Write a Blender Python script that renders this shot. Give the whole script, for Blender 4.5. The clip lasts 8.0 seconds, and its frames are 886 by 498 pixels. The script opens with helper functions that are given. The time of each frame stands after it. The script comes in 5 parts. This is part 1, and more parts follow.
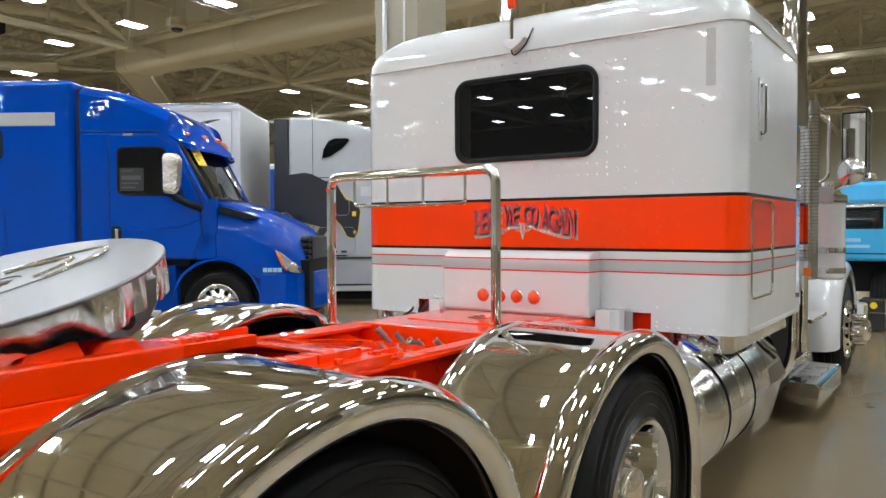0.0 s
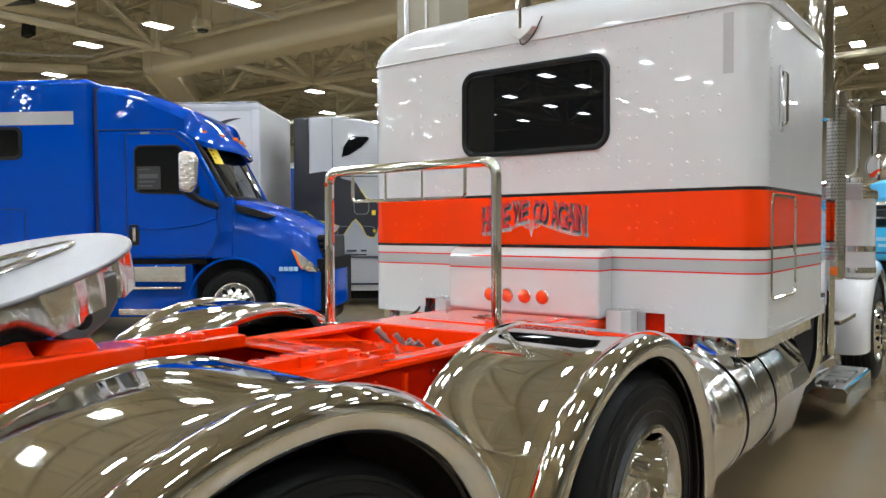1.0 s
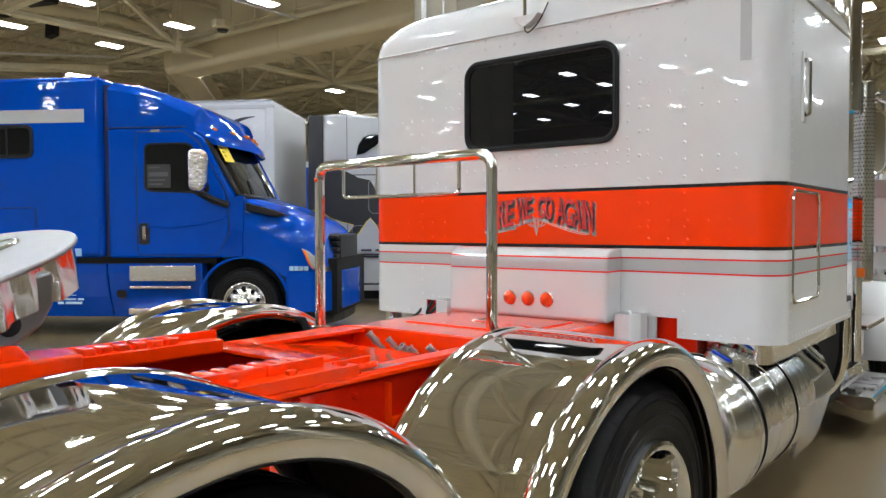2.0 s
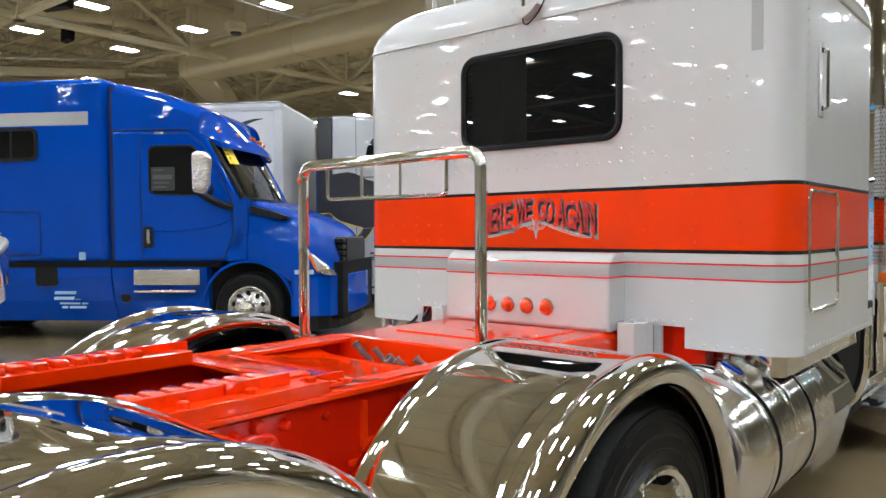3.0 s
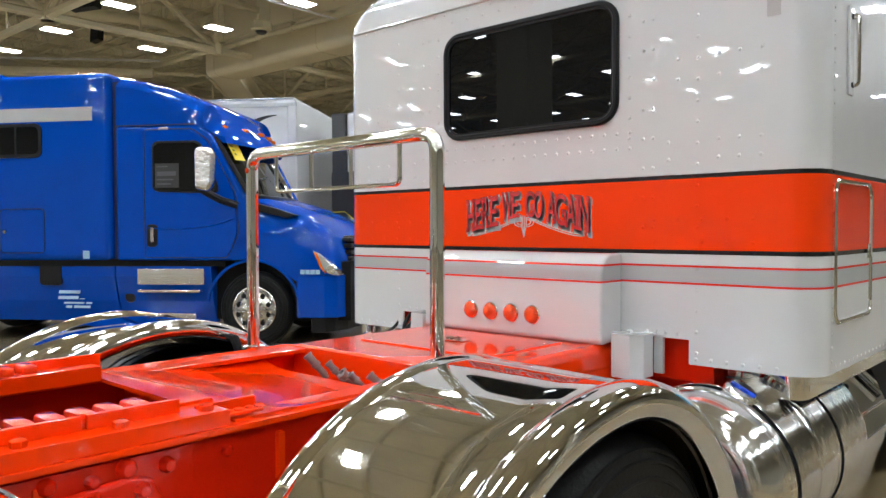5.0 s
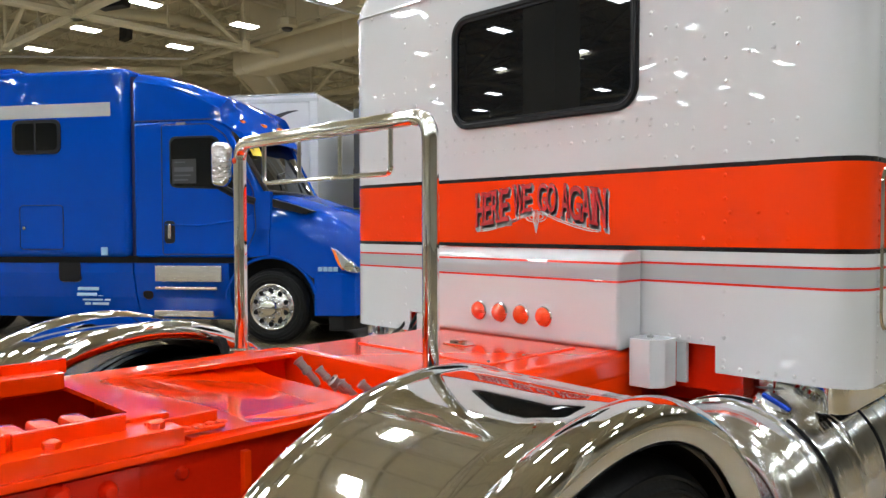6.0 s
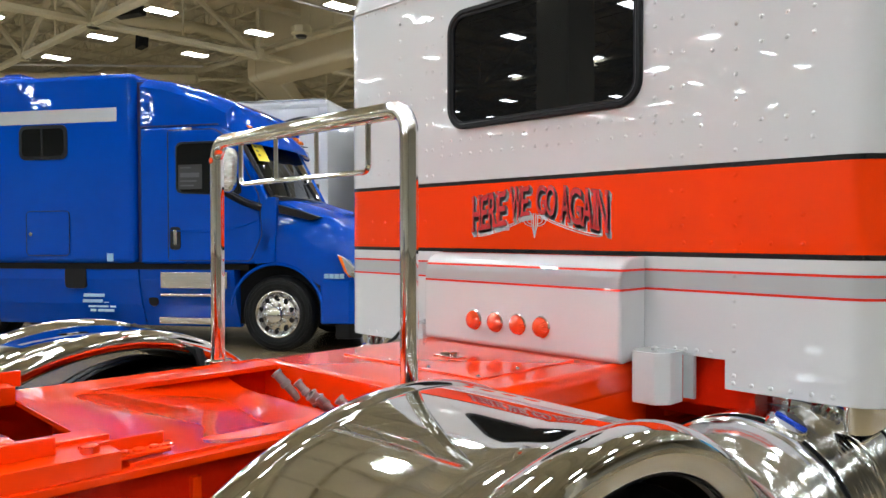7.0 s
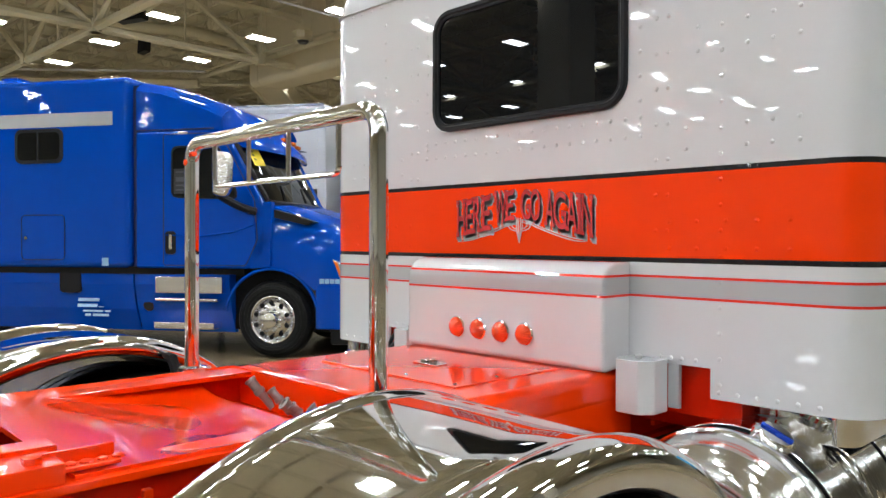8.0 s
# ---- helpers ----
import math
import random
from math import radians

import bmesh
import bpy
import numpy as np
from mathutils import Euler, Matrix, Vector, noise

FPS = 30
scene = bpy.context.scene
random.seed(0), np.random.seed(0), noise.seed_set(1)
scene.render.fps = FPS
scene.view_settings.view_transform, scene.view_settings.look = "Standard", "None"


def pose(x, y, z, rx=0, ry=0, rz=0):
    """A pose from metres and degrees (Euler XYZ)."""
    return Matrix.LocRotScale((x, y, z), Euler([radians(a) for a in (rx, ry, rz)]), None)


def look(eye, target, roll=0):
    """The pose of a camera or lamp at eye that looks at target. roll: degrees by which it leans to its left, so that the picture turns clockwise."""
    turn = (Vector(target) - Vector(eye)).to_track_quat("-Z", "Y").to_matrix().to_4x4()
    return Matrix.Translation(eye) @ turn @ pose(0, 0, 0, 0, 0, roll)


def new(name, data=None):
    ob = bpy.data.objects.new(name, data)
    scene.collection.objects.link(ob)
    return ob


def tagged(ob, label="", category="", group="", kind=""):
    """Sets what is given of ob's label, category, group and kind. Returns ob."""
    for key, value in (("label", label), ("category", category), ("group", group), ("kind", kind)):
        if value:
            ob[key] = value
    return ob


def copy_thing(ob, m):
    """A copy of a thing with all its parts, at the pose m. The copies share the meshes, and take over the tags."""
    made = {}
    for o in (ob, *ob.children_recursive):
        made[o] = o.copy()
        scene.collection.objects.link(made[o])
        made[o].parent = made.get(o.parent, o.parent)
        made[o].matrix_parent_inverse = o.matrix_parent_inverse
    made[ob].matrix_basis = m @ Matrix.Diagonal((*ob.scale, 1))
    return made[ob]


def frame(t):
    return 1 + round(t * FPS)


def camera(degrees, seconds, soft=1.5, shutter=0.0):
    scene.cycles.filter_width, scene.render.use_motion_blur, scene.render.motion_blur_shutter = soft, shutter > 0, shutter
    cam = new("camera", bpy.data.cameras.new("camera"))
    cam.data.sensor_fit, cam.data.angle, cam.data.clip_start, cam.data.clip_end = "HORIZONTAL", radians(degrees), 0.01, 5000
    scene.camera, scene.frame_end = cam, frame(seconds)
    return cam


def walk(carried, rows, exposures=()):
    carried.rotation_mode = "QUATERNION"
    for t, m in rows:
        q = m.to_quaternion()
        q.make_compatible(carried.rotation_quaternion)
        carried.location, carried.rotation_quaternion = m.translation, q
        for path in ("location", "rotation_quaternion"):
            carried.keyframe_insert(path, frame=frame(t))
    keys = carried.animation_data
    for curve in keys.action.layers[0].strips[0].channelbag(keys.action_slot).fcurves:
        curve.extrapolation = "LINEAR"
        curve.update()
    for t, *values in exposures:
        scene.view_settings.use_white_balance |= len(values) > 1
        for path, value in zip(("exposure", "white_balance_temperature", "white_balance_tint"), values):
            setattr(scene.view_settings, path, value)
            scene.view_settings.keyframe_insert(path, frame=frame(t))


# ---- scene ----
cam = camera(60.8, 8.0)
PATH = [
    (0, (2.302, -4.067, 1.576), (1.142, -2.439, 1.526), -0.4),
    (0.5, (2.309, -3.972, 1.565), (1.122, -2.364, 1.518), -0.4),
    (1, (2.305, -3.86, 1.557), (1.089, -2.273, 1.507), -0.4),
    (1.5, (2.288, -3.732, 1.547), (1.048, -2.164, 1.495), -0.3),
    (3, (2.214, -3.366, 1.553), (0.921, -1.841, 1.509), -0.45),
    (3.5, (2.201, -3.243, 1.542), (0.897, -1.728, 1.498), -0.4),
    (4, (2.186, -3.113, 1.546), (0.873, -1.605, 1.499), -0.4),
    (5.5, (2.08, -2.745, 1.537), (0.7, -1.299, 1.49), -0.3),
    (6, (2.029, -2.621, 1.533), (0.623, -1.2, 1.481), -0.3),
    (6.5, (1.988, -2.51, 1.529), (0.563, -1.108, 1.484), -0.2),
    (7, (1.967, -2.428, 1.521), (0.532, -1.035, 1.489), -0.2),
    (7.5, (1.967, -2.372, 1.516), (0.529, -0.982, 1.49), -0.1),
    (8, (1.977, -2.327, 1.517), (0.538, -0.939, 1.5), -0.0),
]
walk(cam, [(t, look(eye, target, roll)) for t, eye, target, roll in PATH], exposures=[(0, 0.0), (8, 0.0)])

# ---- light ----
world = bpy.data.worlds.new("hall_air")
scene.world = world
world.use_nodes = True
world.node_tree.nodes["Background"].inputs[0].default_value = (0.5, 0.45, 0.36, 1)
world.node_tree.nodes["Background"].inputs[1].default_value = 0.012
LAMP_GLOW = 80.0


# ---- materials ----
def nodes_of(name):
    m = bpy.data.materials.new(name)
    m.use_nodes = True
    return m, m.node_tree.nodes, m.node_tree.links, m.node_tree.nodes["Principled BSDF"]


def mat(name, base, rough=0.5, metal=0.0, coat=0.0, var=0.1, scale=3.0, bump=0.0, bscale=40.0, rvar=0.0, spec=0.5, wave=0.0):
    """A surface with colour and roughness that vary at two scales, and fine relief."""
    m, n, l, p = nodes_of(name)
    p.inputs["Metallic"].default_value = metal
    p.inputs["Coat Weight"].default_value = coat
    p.inputs["Coat Roughness"].default_value = 0.02
    p.inputs["Specular IOR Level"].default_value = spec
    co = n.new("ShaderNodeTexCoord")
    big = n.new("ShaderNodeTexNoise")
    big.inputs["Scale"].default_value = scale
    big.inputs["Detail"].default_value = 4
    small = n.new("ShaderNodeTexNoise")
    small.inputs["Scale"].default_value = bscale
    small.inputs["Detail"].default_value = 6
    l.new(co.outputs["Object"], big.inputs["Vector"])
    l.new(co.outputs["Object"], small.inputs["Vector"])
    add = n.new("ShaderNodeMath")
    add.operation = "MULTIPLY_ADD"
    add.inputs[1].default_value = 0.65
    half = n.new("ShaderNodeMath")
    half.operation = "MULTIPLY"
    half.inputs[1].default_value = 0.35
    l.new(small.outputs["Fac"], half.inputs[0])
    l.new(big.outputs["Fac"], add.inputs[0])
    l.new(half.outputs[0], add.inputs[2])
    ramp = n.new("ShaderNodeMix")
    ramp.data_type = "RGBA"
    ramp.inputs["A"].default_value = (*[c * (1 - var) for c in base], 1)
    ramp.inputs["B"].default_value = (*[min(1, c * (1 + var)) for c in base], 1)
    l.new(add.outputs[0], ramp.inputs["Factor"])
    l.new(ramp.outputs["Result"], p.inputs["Base Color"])
    mr = n.new("ShaderNodeMapRange")
    mr.inputs["To Min"].default_value = max(0.0, rough - rvar)
    mr.inputs["To Max"].default_value = min(1.0, rough + rvar)
    l.new(add.outputs[0], mr.inputs["Value"])
    l.new(mr.outputs[0], p.inputs["Roughness"])
    if bump:
        b = n.new("ShaderNodeBump")
        b.inputs["Strength"].default_value = bump
        b.inputs["Distance"].default_value = 0.01
        l.new(small.outputs["Fac"], b.inputs["Height"])
        l.new(b.outputs[0], p.inputs["Normal"])
    if wave:
        w = n.new("ShaderNodeTexNoise")
        w.inputs["Scale"].default_value = 3.2
        w.inputs["Detail"].default_value = 2
        l.new(co.outputs["Object"], w.inputs["Vector"])
        b = n.new("ShaderNodeBump")
        b.inputs["Strength"].default_value = wave
        b.inputs["Distance"].default_value = 0.02
        l.new(w.outputs["Fac"], b.inputs["Height"])
        l.new(b.outputs[0], p.inputs["Coat Normal"])
    return m


def buffed(m, stretch, amount):
    """Shallow waves left by buffing, longer along one way than the other."""
    n, l = m.node_tree.nodes, m.node_tree.links
    co = n.new("ShaderNodeTexCoord")
    mp = n.new("ShaderNodeMapping")
    mp.inputs["Scale"].default_value = stretch
    w = n.new("ShaderNodeTexNoise")
    w.inputs["Scale"].default_value = 1
    w.inputs["Detail"].default_value = 2
    b = n.new("ShaderNodeBump")
    b.inputs["Strength"].default_value = amount
    b.inputs["Distance"].default_value = 0.02
    l.new(co.outputs["Object"], mp.inputs["Vector"])
    l.new(mp.outputs[0], w.inputs["Vector"])
    l.new(w.outputs["Fac"], b.inputs["Height"])
    l.new(b.outputs[0], next(p for p in n if p.type == "BSDF_PRINCIPLED").inputs["Normal"])


def banded(name, low, high, stops, rough, coat, wave=0.0):
    """Gloss paint in level bands: stops of (height, colour) over heights low to high."""
    m, n, l, p = nodes_of(name)
    co = n.new("ShaderNodeTexCoord")
    sep = n.new("ShaderNodeSeparateXYZ")
    l.new(co.outputs["Object"], sep.inputs[0])
    mr = n.new("ShaderNodeMapRange")
    mr.inputs["From Min"].default_value = low
    mr.inputs["From Max"].default_value = high
    l.new(sep.outputs["Z"], mr.inputs["Value"])
    cr = n.new("ShaderNodeValToRGB")
    cr.color_ramp.interpolation = "CONSTANT"
    els = cr.color_ramp.elements
    while len(els) < len(stops):
        els.new(1.0)
    for e, (z, c) in zip(els, stops):
        e.position = max(0.0, (z - low) / (high - low))
        e.color = (*c, 1)
    l.new(mr.outputs[0], cr.inputs[0])
    no = n.new("ShaderNodeTexNoise")
    no.inputs["Scale"].default_value = 1.7
    no.inputs["Detail"].default_value = 3
    l.new(co.outputs["Object"], no.inputs["Vector"])
    mix = n.new("ShaderNodeMix")
    mix.data_type = "RGBA"
    mix.blend_type = "MULTIPLY"
    mix.inputs["Factor"].default_value = 0.06
    l.new(cr.outputs[0], mix.inputs["A"])
    l.new(no.outputs["Color"], mix.inputs["B"])
    l.new(mix.outputs["Result"], p.inputs["Base Color"])
    p.inputs["Roughness"].default_value = rough
    p.inputs["Specular IOR Level"].default_value = 0.15
    p.inputs["Coat Weight"].default_value = coat
    p.inputs["Coat Roughness"].default_value = 0.015
    if wave:
        w = n.new("ShaderNodeTexNoise")
        w.inputs["Scale"].default_value = 4.0
        w.inputs["Detail"].default_value = 1
        l.new(co.outputs["Object"], w.inputs["Vector"])
        b = n.new("ShaderNodeBump")
        b.inputs["Strength"].default_value = wave
        b.inputs["Distance"].default_value = 0.02
        l.new(w.outputs["Fac"], b.inputs["Height"])
        l.new(b.outputs[0], p.inputs["Coat Normal"])
        l.new(b.outputs[0], p.inputs["Normal"])
    return m


WHITE, RED, GREY, BLACK = (0.66, 0.66, 0.66), (0.97, 0.048, 0.001), (0.45, 0.455, 0.465), (0.012, 0.012, 0.014)
PIN = (0.78, 0.035, 0.018)
M_SLEEPER = banded("striped_gloss_paint", 0.9, 3.1, [(0, WHITE), (1.325, PIN), (1.335, GREY), (1.39, PIN), (1.4, WHITE),
                   (1.45, BLACK), (1.466, RED), (1.749, BLACK), (1.765, WHITE)], 0.22, 0.65, 0.075)
DEEP = (0.92, 0.042, 0.0006)
# red darkened for the shade on the frame webs; lit top flanges use M_RED
M_FRAME = mat("shaded_red_frame_paint", (0.66, 0.015, 0.002), 0.16, 0, 0.2, 0.15, 3, 0.3, 20, 0.05, spec=0.45)
M_WHITE = mat("white_gloss_paint", WHITE, 0.22, 0, 0.9, 0.03)
M_RED = mat("red_gloss_paint", DEEP, 0.2, 0, 0.4, 0.06, 2, 0.02, 14, spec=0.12)
M_DECK = mat("red_mirror_paint", DEEP, 0.12, 0, 0.42, 0.04, 2, 0.008, 6, spec=0.4)
M_REDCAST = mat("painted_casting", DEEP, 0.18, 0, 0.2, 0.1, 4, 0.35, 24, 0.05, spec=0.35)
M_CHROME = mat("polished_chrome", (0.86, 0.86, 0.85), 0.035, 1, 0, 0.03, 2, 0.006, 5, 0.015)
M_STEEL = mat("stainless_steel", (0.78, 0.78, 0.77), 0.09, 1, 0, 0.05, 3, 0.012, 9, 0.04)
M_ALU = mat("brushed_aluminium", (0.6, 0.6, 0.6), 0.28, 1, 0, 0.1, 6, 0.05, 50, 0.08)
M_DULL = mat("dull_cast_aluminium", (0.26, 0.255, 0.24), 0.45, 0.6, 0, 0.15, 8, 0.1, 60)
M_GREASE = mat("worn_greased_steel", (0.2, 0.2, 0.203), 0.36, 1, 0.0, 0.16, 3, 0.03, 14, 0.08)
M_CASTING = mat("polished_casting", (0.74, 0.74, 0.75), 0.12, 1, 0, 0.06, 4, 0.12, 16, 0.05)
M_TANK = mat("polished_aluminium", (0.84, 0.84, 0.84), 0.14, 1, 0, 0.04, 3, 0.02, 7, 0.02)
buffed(M_TANK, (2.5, 20, 2.5), 0.28)
M_RUBBER = mat("black_rubber", (0.007, 0.007, 0.007), 0.5, 0, 0, 0.25, 5, 0.15, 60, 0.1, spec=0.22)
M_BLACK = mat("black_plastic", (0.011, 0.011, 0.012), 0.35, 0, 0, 0.2, 5, 0.03, 60, 0.08, spec=0.2)
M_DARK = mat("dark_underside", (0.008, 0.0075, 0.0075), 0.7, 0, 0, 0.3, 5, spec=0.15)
# near-black brown that puts the shade inside the wheel arches into colour
M_ARCH_SHADE = mat("brown_arch_shade", (0.03, 0.022, 0.016), 0.35, 0, 0, 0.3, 5, spec=0.4)
M_GLASS = mat("dark_tinted_glass", (0.005, 0.006, 0.007), 0.01, 0, 0.0, 0.1, 2, spec=0.4)
M_BLUE = mat("blue_gloss_paint", (0.0, 0.057, 0.41), 0.25, 0, 0.6, 0.16, 0.9, 0.02, 6, spec=0.0, wave=0.12)
M_BLUEDARK = mat("dark_blue_seam", (0.002, 0.01, 0.08), 0.5)
M_WHEEL = mat("polished_alloy_wheel", (0.8, 0.8, 0.81), 0.2, 1, 0, 0.04, 4)
M_STEP = mat("polished_step_metal", (0.8, 0.8, 0.82), 0.25, 1, 0, 0.03, 3)
M_CYAN = mat("light_blue_paint", (0.05, 0.42, 0.78), 0.25, 0, 0.8, 0.06)
M_VAN = mat("white_trailer_skin", (0.62, 0.62, 0.63), 0.3, 0, 0.4, 0.05)
M_SILVER = mat("silver_paint", (0.5, 0.51, 0.52), 0.3, 0.2, 0.6, 0.05)
M_PRINT = mat("faded_print", (0.075, 0.077, 0.085), 0.6, 0, 0, 0.2)
M_CHARCOAL = mat("charcoal_panel", (0.022, 0.022, 0.024), 0.4, 0, 0.2, 0.1)
M_YELLOW = mat("yellow_sticker", (0.85, 0.62, 0.02), 0.5)
M_GREYTAPE = mat("grey_reflective_tape", (0.42, 0.42, 0.42), 0.45)
M_PALE = mat("pale_lettering", (0.3, 0.52, 0.72), 0.5)
M_LENS = mat("red_lamp_lens", (1.0, 0.085, 0.02), 0.06, 0, 1.0, 0.15, 30)
M_AMBER = mat("amber_lens", (0.8, 0.16, 0.01), 0.15, 0, 1.0)
M_CLEAR = mat("clear_lamp_lens", (0.6, 0.62, 0.65), 0.08, 0.6, 1.0)
M_SILVERINK = mat("silver_leaf_lettering", (0.62, 0.62, 0.6), 0.4, 0.0)
M_DARKINK = mat("dark_lettering", (0.2, 0.03, 0.03), 0.35, 0, 0.5)
M_BLUECAP = mat("blue_anodised", (0.02, 0.08, 0.6), 0.25, 0.6, 0.3)
M_CEIL = mat("beige_ceiling", (0.68, 0.625, 0.46), 0.85, 0, 0, 0.25, 0.4, 0.3, 6)
M_TRUSS = mat("beige_painted_steel", (0.6, 0.545, 0.39), 0.6, 0, 0, 0.1, 1)
M_WALL = mat("beige_wall_panels", (0.62, 0.58, 0.46), 0.8, 0, 0, 0.12, 0.5, 0.1, 8)
M_DUCT = mat("pale_beige_sheet_metal", (0.66, 0.59, 0.43), 0.4, 0, 0, 0.1, 0.6, 0.05, 6)
M_COLUMN = mat("beige_concrete", (0.36, 0.325, 0.25), 0.8, 0, 0, 0.15, 0.8, 0.15, 12)


def floor_material():
    m = mat("polished_concrete", (0.2, 0.148, 0.08), 0.24, 0, 0.0, 0.14, 0.5, 0, 2.5, 0.06)
    return m


def glow(name, colour, strength):
    m, n, l, p = nodes_of(name)
    p.inputs["Base Color"].default_value = (0.8, 0.8, 0.8, 1)
    p.inputs["Emission Color"].default_value = (*colour, 1)
    p.inputs["Emission Strength"].default_value = strength
    return m


M_FLOOR = floor_material()
M_LED = glow("led_panel", (0.89, 0.97, 1.04), LAMP_GLOW)


# ---- shapes ----
def mesh_of(name, verts, faces):
    bm = bmesh.new()
    vs = [bm.verts.new(v) for v in verts]
    for f in faces:
        try:
            bm.faces.new([vs[i] for i in f])
        except ValueError:
            pass
    bmesh.ops.recalc_face_normals(bm, faces=bm.faces)
    return bm


def rbox(x0, x1, y0, y1, z0, z1, b=0.008, seg=2):
    """A box with rounded edges."""
    bm = bmesh.new()
    bmesh.ops.create_cube(bm, size=1, matrix=Matrix.Translation(((x0 + x1) / 2, (y0 + y1) / 2, (z0 + z1) / 2)) @ Matrix.Diagonal((x1 - x0, y1 - y0, z1 - z0, 1)))
    if b:
        bmesh.ops.bevel(bm, geom=list(bm.edges), offset=min(b, 0.45 * min(x1 - x0, y1 - y0, z1 - z0)), segments=seg, affect="EDGES", profile=0.5)
    return bm


def join(*bms):
    """All of them in one bmesh."""
    out = bms[0]
    for b in bms[1:]:
        tmp = bpy.data.meshes.new("tmp")
        b.to_mesh(tmp)
        b.free()
        out.from_mesh(tmp)
        bpy.data.meshes.remove(tmp)
    return out


def moved(bm, m):
    bmesh.ops.transform(bm, matrix=m, verts=bm.verts)
    return bm


def prism(poly, y0, y1, b=0.0, seg=2, axis="y"):
    """A polygon in the x-z plane pushed from y0 to y1 (axis x: polygon in y-z; axis z: in x-y)."""
    k = len(poly)
    put = {"y": lambda a, c, s: (a, s, c), "x": lambda a, c, s: (s, a, c), "z": lambda a, c, s: (a, c, s)}[axis]
    verts = [put(a, c, y0) for a, c in poly] + [put(a, c, y1) for a, c in poly]
    faces = [list(range(k)), list(range(2 * k - 1, k - 1, -1))] + [(i, (i + 1) % k, k + (i + 1) % k, k + i) for i in range(k)]
    bm = mesh_of("prism", verts, faces)
    if b:
        bmesh.ops.bevel(bm, geom=list(bm.edges), offset=b, segments=seg, affect="EDGES", profile=0.5)
    return bm


def loft(rings, cap=True, closed=True):
    k = len(rings[0])
    verts = [v for r in rings for v in r]
    faces = []
    for i in range(len(rings) - 1):
        for j in range(k if closed else k - 1):
            a, b2 = i * k + j, i * k + (j + 1) % k
            faces.append((a, b2, b2 + k, a + k))
    if cap:
        faces += [list(range(k)), list(range((len(rings) - 1) * k, len(rings) * k))]
    return mesh_of("loft", verts, faces)


def lathe(profile, axis="x", at=(0, 0, 0), seg=48, close=False):
    """Turns (radius, along) points round an axis."""
    rings = []
    for r, h in profile:
        ring = []
        for i in range(seg):
            a = 2 * math.pi * i / seg
            c, s = r * math.cos(a), r * math.sin(a)
            v = {"x": (h, c, s), "y": (c, h, s), "z": (c, s, h)}[axis]
            ring.append((v[0] + at[0], v[1] + at[1], v[2] + at[2]))
        rings.append(ring)
    if close:
        rings.append(rings[0])
    bm = loft(rings, cap=False)
    bmesh.ops.remove_doubles(bm, verts=bm.verts, dist=1e-5)
    bmesh.ops.recalc_face_normals(bm, faces=bm.faces)
    return bm


def cyl(p, q, r, seg=16, r2=None, b=0.0):
    """A rod from p to q."""
    p, q = Vector(p), Vector(q)
    bm = bmesh.new()
    bmesh.ops.create_cone(bm, cap_ends=True, segments=seg, radius1=r, radius2=r if r2 is None else r2, depth=(q - p).length)
    bmesh.ops.transform(bm, matrix=Matrix.Translation((p + q) / 2) @ (q - p).to_track_quat("Z", "Y").to_matrix().to_4x4(), verts=bm.verts)
    return bm


def rounded(points, radius, steps=7):
    """A path with its inner corners rounded."""
    pts = [Vector(p) for p in points]
    out = [pts[0]]
    for a, b, c in zip(pts, pts[1:], pts[2:]):
        u, v = (a - b).normalized(), (c - b).normalized()
        s, e = b + u * radius, b + v * radius
        for i in range(steps + 1):
            t = i / steps
            out.append(s * (1 - t) ** 2 + b * 2 * t * (1 - t) + e * t * t)
    return out + [pts[-1]]


def tube(points, r, seg=12, closed=False):
    """A round bar along a path."""
    pts = [Vector(p) for p in points]
    n = len(pts)
    rings, up = [], None
    for i, p in enumerate(pts):
        d = (pts[(i + 1) % n] - pts[i - 1]) if closed else (pts[min(i + 1, n - 1)] - pts[max(i - 1, 0)])
        d.normalize()
        if up is None:
            up = d.orthogonal().normalized()
        up = (up - d * up.dot(d)).normalized()
        w = d.cross(up)
        rings.append([tuple(p + r * (math.cos(2 * math.pi * j / seg) * up + math.sin(2 * math.pi * j / seg) * w)) for j in range(seg)])
    if closed:
        rings.append(rings[0])
        bm = loft(rings, cap=False)
        bmesh.ops.remove_doubles(bm, verts=bm.verts, dist=1e-5)
        return bm
    return loft(rings)


def ring_rect(x0, x1, y0, y1, z, r, k=8):
    """A rounded rectangle, level, at height z."""
    out = []
    for cx, cy, a0 in ((x1 - r, y1 - r, 0), (x0 + r, y1 - r, 90), (x0 + r, y0 + r, 180), (x1 - r, y0 + r, 270)):
        for i in range(-1, k + 2):
            a = radians(a0 + 90 * min(k, max(0, i)) / k)
            side = -0.012 if i < 0 else 0.012 if i > k else 0.0
            out.append((cx + r * math.cos(a) - side * math.sin(a), cy + r * math.sin(a) + side * math.cos(a), z))
    return out


def flat_rect(x0, x1, z0, z1, r):
    """A rounded rectangle as an x-z outline."""
    return [(x, z) for x, z, _ in ring_rect(x0, x1, z0, z1, 0, r, 5)]


def thing(name, label, category, at=(0, 0, 0), turn=0.0, group=""):
    """An empty at the base of a thing."""
    ob = new(name)
    ob.matrix_basis = pose(*at, 0, 0, turn)
    return tagged(ob, label, category, group)


def smooth(me, angle=32):
    for p in me.polygons:
        p.use_smooth = True
    me.set_sharp_from_angle(angle=radians(angle))


